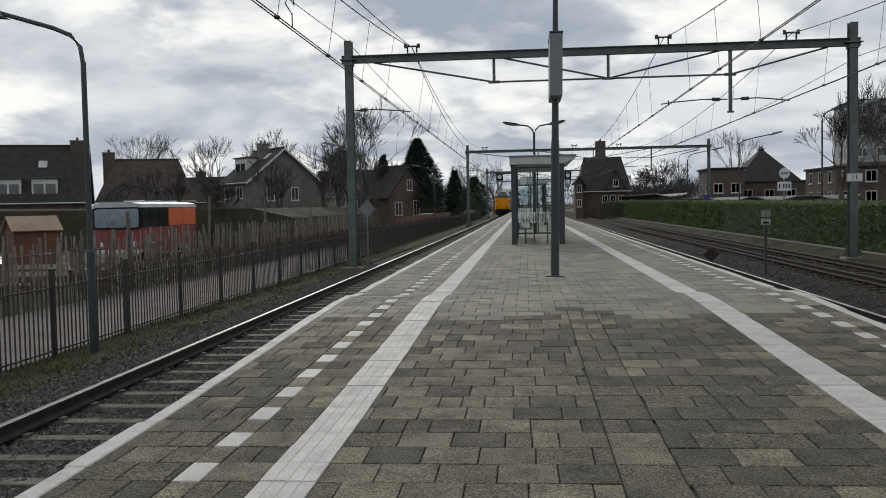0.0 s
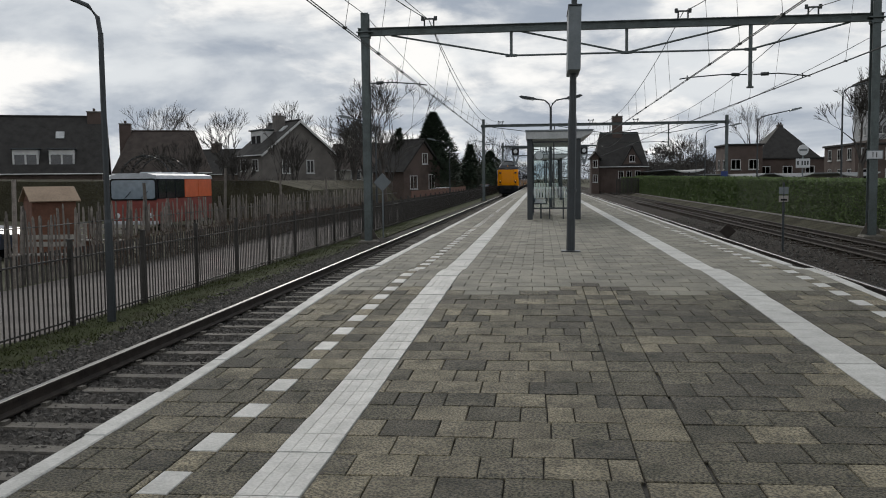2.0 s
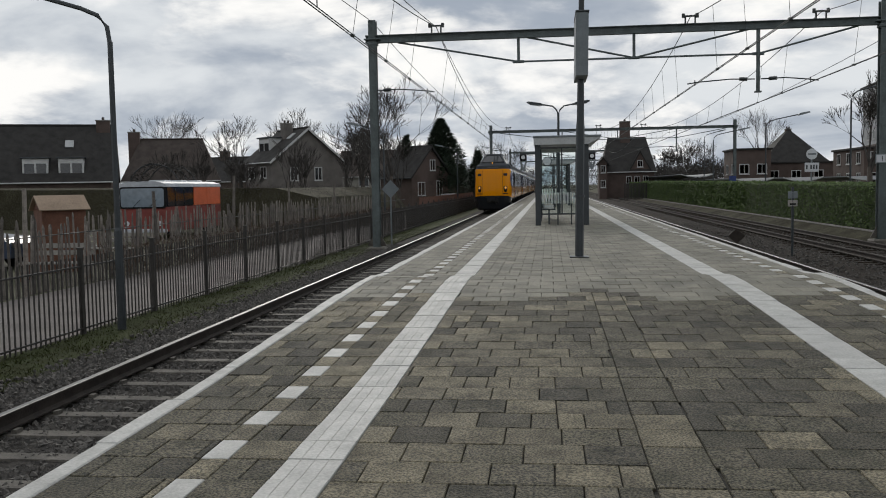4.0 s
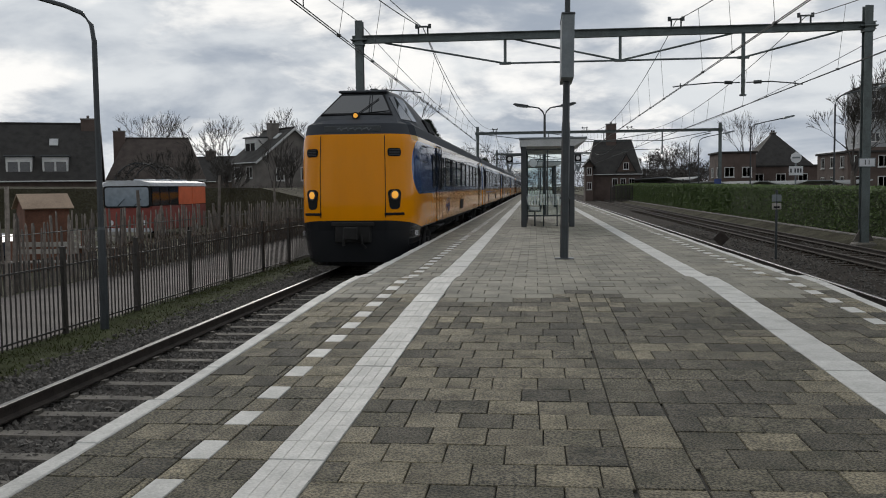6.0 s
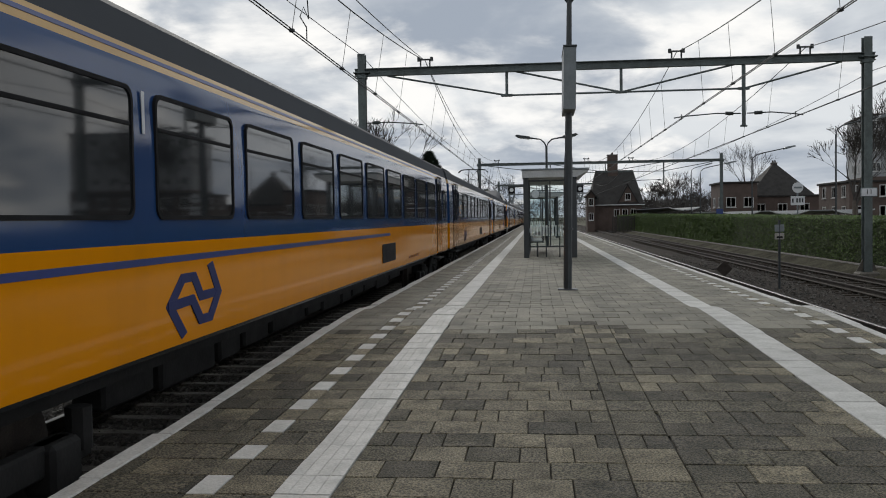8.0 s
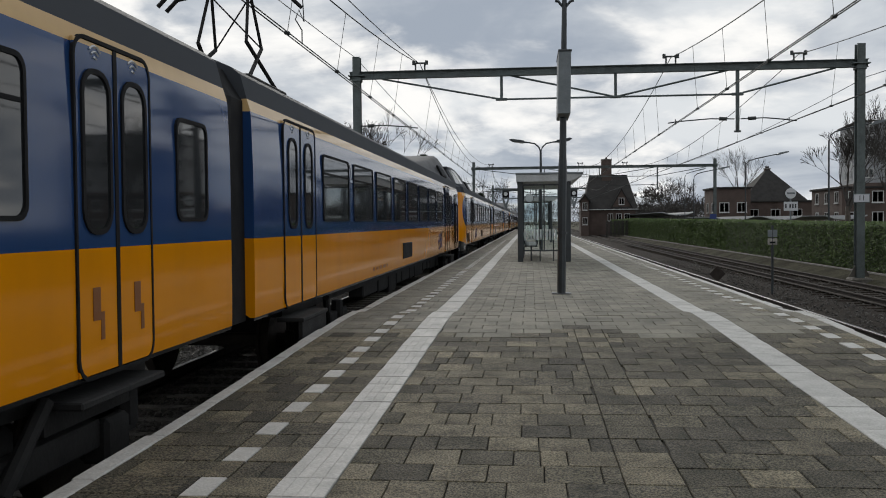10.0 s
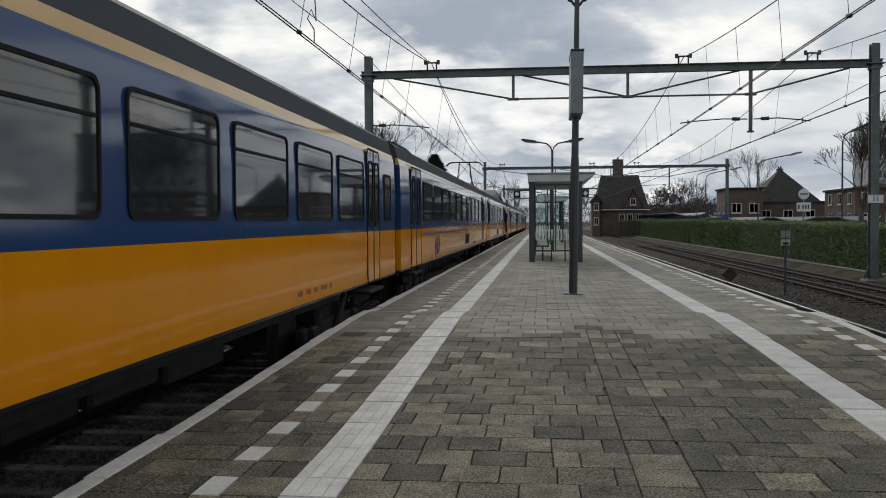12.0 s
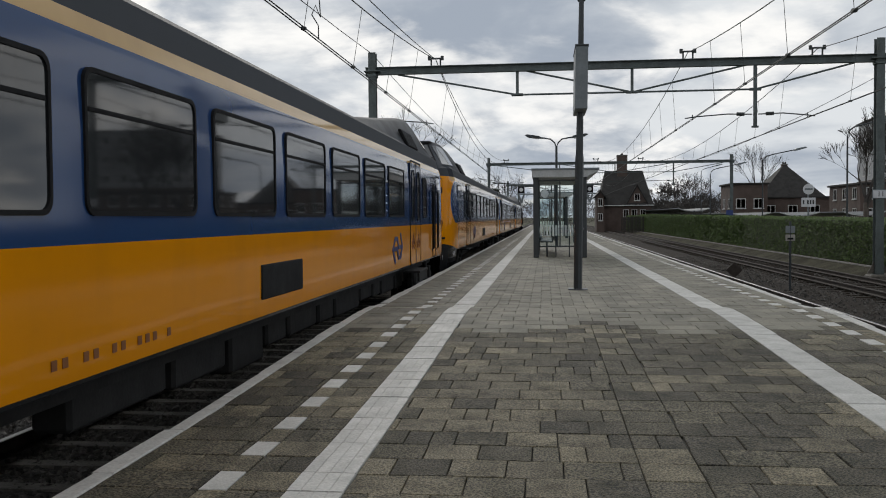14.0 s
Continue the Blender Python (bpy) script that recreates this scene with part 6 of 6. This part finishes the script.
def car(x, y, turn, paint, label, base=GROUND_Z):
    c = thing("parked_car", pose(x, y, base, 0, 0, turn), label, "car", "parked cars")
    prof = [(-2.0, 0.35), (2.0, 0.35), (2.05, 0.75), (1.75, 0.92), (0.95, 1.0), (0.35, 1.42), (-1.1, 1.46), (-1.85, 1.02), (-2.05, 0.85)]
    g = Geo().prism([(a, b) for a, b in prof[:4]] + [(0.95, 1.0), (-1.85, 1.02), (-2.05, 0.85)], -0.84, 0.84, "y")
    part("body", g, M[paint], c)
    v = [(0.95, -0.78, 0.99), (0.30, -0.62, 1.42), (-1.1, -0.62, 1.45), (-1.85, -0.78, 1.0)]
    k = Geo().add([(x_, y_, z_) for x_, y_, z_ in v] + [(x_, -y_, z_) for x_, y_, z_ in v], [(0, 1, 2, 3), (4, 5, 6, 7), (0, 1, 5, 4), (2, 3, 7, 6), (1, 2, 6, 5)])
    part("glasshouse", k, M["pane"], c, "dark car windows")
    part("roof", Geo().box(-1.12, -0.60, 1.43, 0.28, 0.60, 1.475, 0.02), M[paint], c)
    for s in (-1, 1):
        for a in (-1.25, 1.3):
            w = part("wheel", Geo().tube([(a, s * 0.66, 0.31), (a, s * 0.86, 0.31)], 0.31, 18), M["rubber"], c)
            part("rim", Geo().tube([(a, s * 0.85, 0.31), (a, s * 0.875, 0.31)], 0.19, 12), M["greyroof"], w)
        part("tail_light", Geo().box(-2.06, s * 0.68 - 0.12, 0.78, -1.98, s * 0.68 + 0.12, 0.95, 0.01), M["red"], c)
        part("headlight", Geo().box(1.95, s * 0.62 - 0.16, 0.66, 2.06, s * 0.62 + 0.16, 0.80, 0.01), M["lampglass"], c)


def arbour():
    a = thing("vine_arbour", pose(-27.0, 60, GROUND_Z), "arched garden arbour covered with dry brown vines", "arbour")
    for y in (0, 1.5, 3.0):
        part("hoop", Geo().tube([(-1.8, y, 0)] + [(-1.8 * math.cos(radians(q)), y, 2.5 + 1.6 * math.sin(radians(q))) for q in range(0, 181, 20)] + [(1.8, y, 0)], 0.04, 6), M["darksteel"], a)
    r = random.Random(8)
    g = Geo()
    for _ in range(1400):
        q = r.uniform(0, math.pi)
        p = Vector((-1.85 * math.cos(q), r.uniform(-0.2, 3.2), 2.5 + 1.65 * math.sin(q) if r.random() < 0.75 else r.uniform(0.6, 2.6)))
        d = Vector((r.uniform(-1, 1), r.uniform(-1, 1), r.uniform(-1, 0.6))) * 0.35
        w = Vector((r.uniform(-1, 1), r.uniform(-1, 1), r.uniform(-1, 1))) * 0.035
        g.add([p - w, p + w, p + d], [(0, 1, 2)])
    tagged(part("vines", g, M["twig"], a), kind="stuff")


old_bus()
playhouse()
arbour()
for x, y, t in ((-12.4, 21.5, 8), (-13.6, 27.0, -12), (-15.2, 28.0, 20)):
    garden_bench(x, y, t)
car(-17.4, 25.0, 4, "carblue", "dark blue car parked behind the paling")
car(-9.4, 88.0, 70, "carwhite", "white car parked beyond the railing")
car(-9.6, 128.0, 80, "carwhite", "white car on the far street")
car(-8.4, 140.0, 80, "car_red", "dark red car on the far street")
twig_strip("yard_scrub", -30, -12.0, 46, 82, GROUND_Z, GROUND_Z + 2.4, 14000, "brown winter scrub and brushwood in the yard", M["twig"])
twig_strip("yard_scrub", -44, -18.0, 52, 70, GROUND_Z, GROUND_Z + 2.6, 9000, "brown winter scrub and brushwood in the yard", M["brownhedge"])
twig_strip("far_scrub", -16, -8.2, 60, 150, GROUND_Z, GROUND_Z + 2.2, 7000, "dark winter shrubs along the far path", M["brownhedge"])
g = Geo().prism([(-44, GROUND_Z), (-12.4, GROUND_Z), (-13.5, 0.9), (-16, 1.5), (-30, 1.6), (-44, 1.9)], 52, 80, "y")
setting("earth_bank", g, M["bank"], "low earth bank with dead grass behind the yard", "bank")


def board_fence(x, y0, y1, z):
    f = thing("board_fence", pose(x, 0, GROUND_Z), "dark brown upright board fence beside the path", "fence", "", "structure")
    bd = Geo().box(-0.015, -0.085, 0, 0.015, 0.085, z, 0.004).mesh("board", M["wood"])
    y = y0
    while y < y1:
        part("board", bd, None, f, at=pose(0, y, rnd.uniform(-0.02, 0.02)))
        y += 0.19


board_fence(-8.3, 58, 100, 1.5)


# ---------------------------------------------------------------- right forecourt
def bike_canopy(x, y, L, h):
    c = thing("bicycle_canopy", pose(x, y, GROUND_Z), "low white-edged bicycle shelter roof on thin posts", "canopy", "bicycle shelters")
    roof = [(-1.7, h + 0.26), (-1.0, h + 0.04), (0, h - 0.06), (1.0, h + 0.04), (1.7, h + 0.26)]
    part("roof", Geo().prism(roof + [(p, q + 0.07) for p, q in roof[::-1]], 0, L, "y"), M["darksteel"], c)
    for s in (-1, 1):
        part("fascia", Geo().box(s * 1.72 - 0.02, -0.04, h + 0.24, s * 1.72 + 0.02, L + 0.04, h + 0.31), M["signgrey"], c)
        part("end_fascia", Geo().prism([(s * p, q) for p, q in ((0.1, h - 0.08), (1.0, h + 0.02), (1.7, h + 0.24), (1.7, h + 0.35), (1.0, h + 0.12), (0.1, h + 0.02))], -0.04, 0.0, "y"), M["greyroof"], c)
    y = 0.4
    while y < L:
        part("post", Geo().tube([(0, y, 0), (0, y, h)], 0.06, 6), M["darksteel"], c)
        y += 3.5


for x, y, L, h in ((15.8, 100, 46, 2.75), (19.6, 104, 14, 2.15), (18.2, 84, 14, 2.15), (22.4, 84, 14, 2.15), (26.6, 80, 12, 2.15)):
    bike_canopy(x, y, L, h)


def parking_sign():
    s = thing("parking_sign", pose(14.0, 72.0, GROUND_Z), "small blue parking sign on a grey post", "sign")
    part("pole", Geo().tube([(0, 0, 0), (0, 0, 2.55)], 0.035, 6), M["signgrey"], s)
    part("plate", Geo().box(-0.26, -0.05, 2.1, 0.26, -0.03, 2.62, 0.01), M["signblue"], s, "blue enamelled plate")
    part("plate_edge", Geo().box(-0.2, -0.05, 1.94, 0.2, -0.03, 2.06, 0.005), M["paintwhite"], s)


parking_sign()


def round_sign():
    s = thing("station_sign", pose(13.75, 50.0, GROUND_Z), "round white sign over a white information board", "sign")
    part("pole", Geo().tube([(0, 0, 0), (0, 0, 3.9)], 0.045, 6), M["signgrey"], s)
    part("disc", Geo().tube([(0, -0.07, 3.55), (0, -0.04, 3.55)], 0.28, 24), M["markwhite"], s)
    part("disc_bar", Geo().box(-0.2, -0.085, 3.51, 0.2, -0.07, 3.60), M["signgrey"], s)
    part("board", Geo().box(-0.36, -0.07, 2.62, 0.36, -0.03, 3.1, 0.01), M["markwhite"], s)
    for k, (a, b) in enumerate(((-0.30, -0.22), (-0.08, 0.0), (0.06, 0.14), (0.20, 0.28))):
        part("letter_bar", Geo().box(a, -0.078, 2.76, b, -0.07, 2.98), M["darksteel"], s)


round_sign()
side_lamp(13.7, 60.0, 0, 6.0, 2.0)
side_lamp(12.9, 74.0, 0, 5.9, 2.1)
side_lamp(14.3, 45.5, 0, 6.4, 2.0)
side_lamp(16.5, 100.0, 0, 7.2, 1.5)
side_lamp(-8.75, 48.0, 180, 5.2, 1.3)
side_lamp(-8.0, 80.0, 180, 5.4, 1.3)
side_lamp(-7.7, 150.0, 180, 8.2, 2.6)


def picket_screen():
    f = thing("iron_fence", pose(9.6, 118, GROUND_Z), "dark iron fence before the station house", "fence", "", "structure")
    for k in range(18):
        part("picket", cached("pick", lambda: Geo().box(-0.06, -0.03, 0, 0.06, 0.03, 2.2, 0.01).mesh("picket", M["fence"])), None, f, at=pose(0.17 * k, 0, 0))
    for z in (0.5, 1.8):
        part("rail", Geo().box(-0.1, 0.03, z, 3.1, 0.06, z + 0.08), M["fence"], f)


picket_screen()
for x0, x1, y0, y1, z1, n in ((-60, -9, 205, 260, 6.0, 7000), (16, 60, 200, 260, 5.0, 5000), (-60, 60, 330, 380, 7.0, 9000)):
    twig_strip("far_woods", x0, x1, y0, y1, GROUND_Z, z1, n, "distant bare winter woods along the railway", M["twig"], 9.0)
twig_strip("station_shrubs", 16.5, 24.0, 122, 150, GROUND_Z, 3.3, 9000, "dense dark winter shrubs beside the station house", M["twig"], 3.5)
for x, y, h, sd in ((18.5, 146, 8.2, 71), (22.0, 150, 8.6, 72), (24.8, 146, 7.4, 73)):
    bare_tree(x, y, h, 0.85, sd, twigs=6, low=0.2, thick=1.3)


# ---------------------------------------------------------------- paving, laid last
def build_paving():
    P = 0.3245                                    # row pitch along the platform
    field = bpy.data.objects["platform"]
    shapes = {}
    rest = {k: Geo() for k in ("tile", "tile_far", "tile_old", "white")}
    count = 0

    def lay(x0, x1, y0, y1, mt, name="paver", ribs=False):
        nonlocal count
        gap = 0.0015 if name == "line_tile" else 0.0035
        yc = (y0 + y1) / 2
        za, zb = deck(y0), deck(y1)
        tilt = math.degrees(math.atan2(zb - za, y1 - y0)) + rnd.uniform(-0.35, 0.35)
        w, l = round(x1 - x0 - 2 * gap, 3), round(y1 - y0 - 2 * gap, 3)
        m = pose((x0 + x1) / 2, yc, (za + zb) / 2 + rnd.uniform(-0.003, 0.003), tilt, rnd.uniform(-0.4, 0.4), rnd.uniform(-0.5, 0.5))
        g = Geo()
        c = 0.0045
        g.add([(-w / 2 + c, -l / 2 + c, 0), (w / 2 - c, -l / 2 + c, 0), (w / 2 - c, l / 2 - c, 0), (-w / 2 + c, l / 2 - c, 0),
               (-w / 2, -l / 2, -c), (w / 2, -l / 2, -c), (w / 2, l / 2, -c), (-w / 2, l / 2, -c),
               (-w / 2, -l / 2, -0.04), (w / 2, -l / 2, -0.04), (w / 2, l / 2, -0.04), (-w / 2, l / 2, -0.04)],
              [(0, 1, 2, 3)] + [(4 + i, 4 + (i + 1) % 4, (i + 1) % 4, i) for i in range(4)] + [(8 + i, 8 + (i + 1) % 4, 4 + (i + 1) % 4, 4 + i) for i in range(4)])
        if ribs:
            for k in range(4):
                x = -w / 2 + w * (k + 0.5) / 4
                g.box(x - w * 0.119, -l / 2 + 0.004, -0.002, x + w * 0.119, l / 2 - 0.004, 0.003)
        if count < 300 and 3.9 < y0 < 8.6:
            key = (w, l, mt, ribs)
            if key not in shapes:
                shapes[key] = g.mesh(name, M[mt])
            part(name, shapes[key], None, field, at=m)
            count += 1
        else:
            rest[mt].add([m @ Vector(v) for v in g.v], g.f)

    y, row = 4.51 - 52 * P, 0
    while y < 62:
        y1 = y + P
        near = y < 9.9
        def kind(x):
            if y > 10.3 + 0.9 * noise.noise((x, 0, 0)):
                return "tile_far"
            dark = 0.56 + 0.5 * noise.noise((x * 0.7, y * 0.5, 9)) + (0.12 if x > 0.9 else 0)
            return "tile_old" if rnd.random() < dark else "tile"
        def run(x0, x1, w, shift):
            x = x0 - (shift % w)
            while x < x1 - 0.01:
                a, b = max(x, x0), min(x + w, x1)
                if b - a > 0.03:
                    if near and rnd.random() < 0.06 and b - a > 0.25:
                        h = (a + b) / 2
                        lay(a, h, y, y1, kind(a))
                        lay(h, b, y, y1, kind(b))
                    else:
                        lay(a, b, y, y1, kind((a + b) / 2))
                x += w
        half = 0.16 if row % 2 else 0.0
        run(-2.425, -1.86, 0.26, half)
        lay(-1.86, -1.705, y, y1, "white" if row % 2 == 0 else "tile", "marker_tile")
        run(-1.705, -1.39, 0.32, half)
        lay(-1.39, -1.09, y, y1, "white", "line_tile", y < 14)
        if y > 10.4 or y < 2:
            run(-1.09, 2.09, 0.318, half)
        else:                                     # an old repair: one column laid without bond, farther on in halves
            run(-1.09, 0.46, 0.316, half + rnd.uniform(-0.05, 0.05))
            run(0.78, 2.09, 0.328, 0.16 - half + rnd.uniform(-0.05, 0.05))
            if rnd.random() < (0.75 if y > 6.6 else 0.08):
                lay(0.46, 0.62, y, y1, kind(0.5))
                lay(0.62, 0.78, y, y1, kind(0.7))
            else:
                lay(0.46, 0.78, y, y1, kind(0.6))
        lay(2.09, 2.40, y, y1, "white", "line_tile")
        run(2.40, 3.13, 0.30, half)
        lay(3.13, 3.28, y, y1, "white" if row % 2 else "tile", "marker_tile")
        run(3.28, 3.48, 0.30, 0)
        y, row = y1, row + 1
    y = -12.9
    while y < 150:                                # edge stones, their tops painted white
        l = 0.98 if y < 60 else 6.0
        j = rnd.uniform(-0.016, 0.016)
        for x0, x1 in ((EDGE_L + j, -2.43), (3.485, EDGE_R + j)):
            g = Geo().box(x0, y + 0.004, -0.16, x1, y + l - 0.004, 0.0, 0.008)
            m = pose(0, y + l / 2, deck(y + l / 2) + 0.004, math.degrees(math.atan2(deck(y + l) - deck(y), l))) @ pose(0, -y - l / 2, 0)
            rest["white"].add([m @ Vector(v) for v in g.v], g.f)
        y += l
    for x0, x1 in ((-1.39, -1.09), (2.09, 2.40)):
        rest["white"].box(x0, 62.2, DECK_Z - 0.01, x1, 150, DECK_Z + 0.003)
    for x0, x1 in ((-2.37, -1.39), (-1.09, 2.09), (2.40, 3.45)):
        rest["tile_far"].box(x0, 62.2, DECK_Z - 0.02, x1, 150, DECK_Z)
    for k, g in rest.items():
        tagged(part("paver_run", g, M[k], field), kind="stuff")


build_paving()


motions()
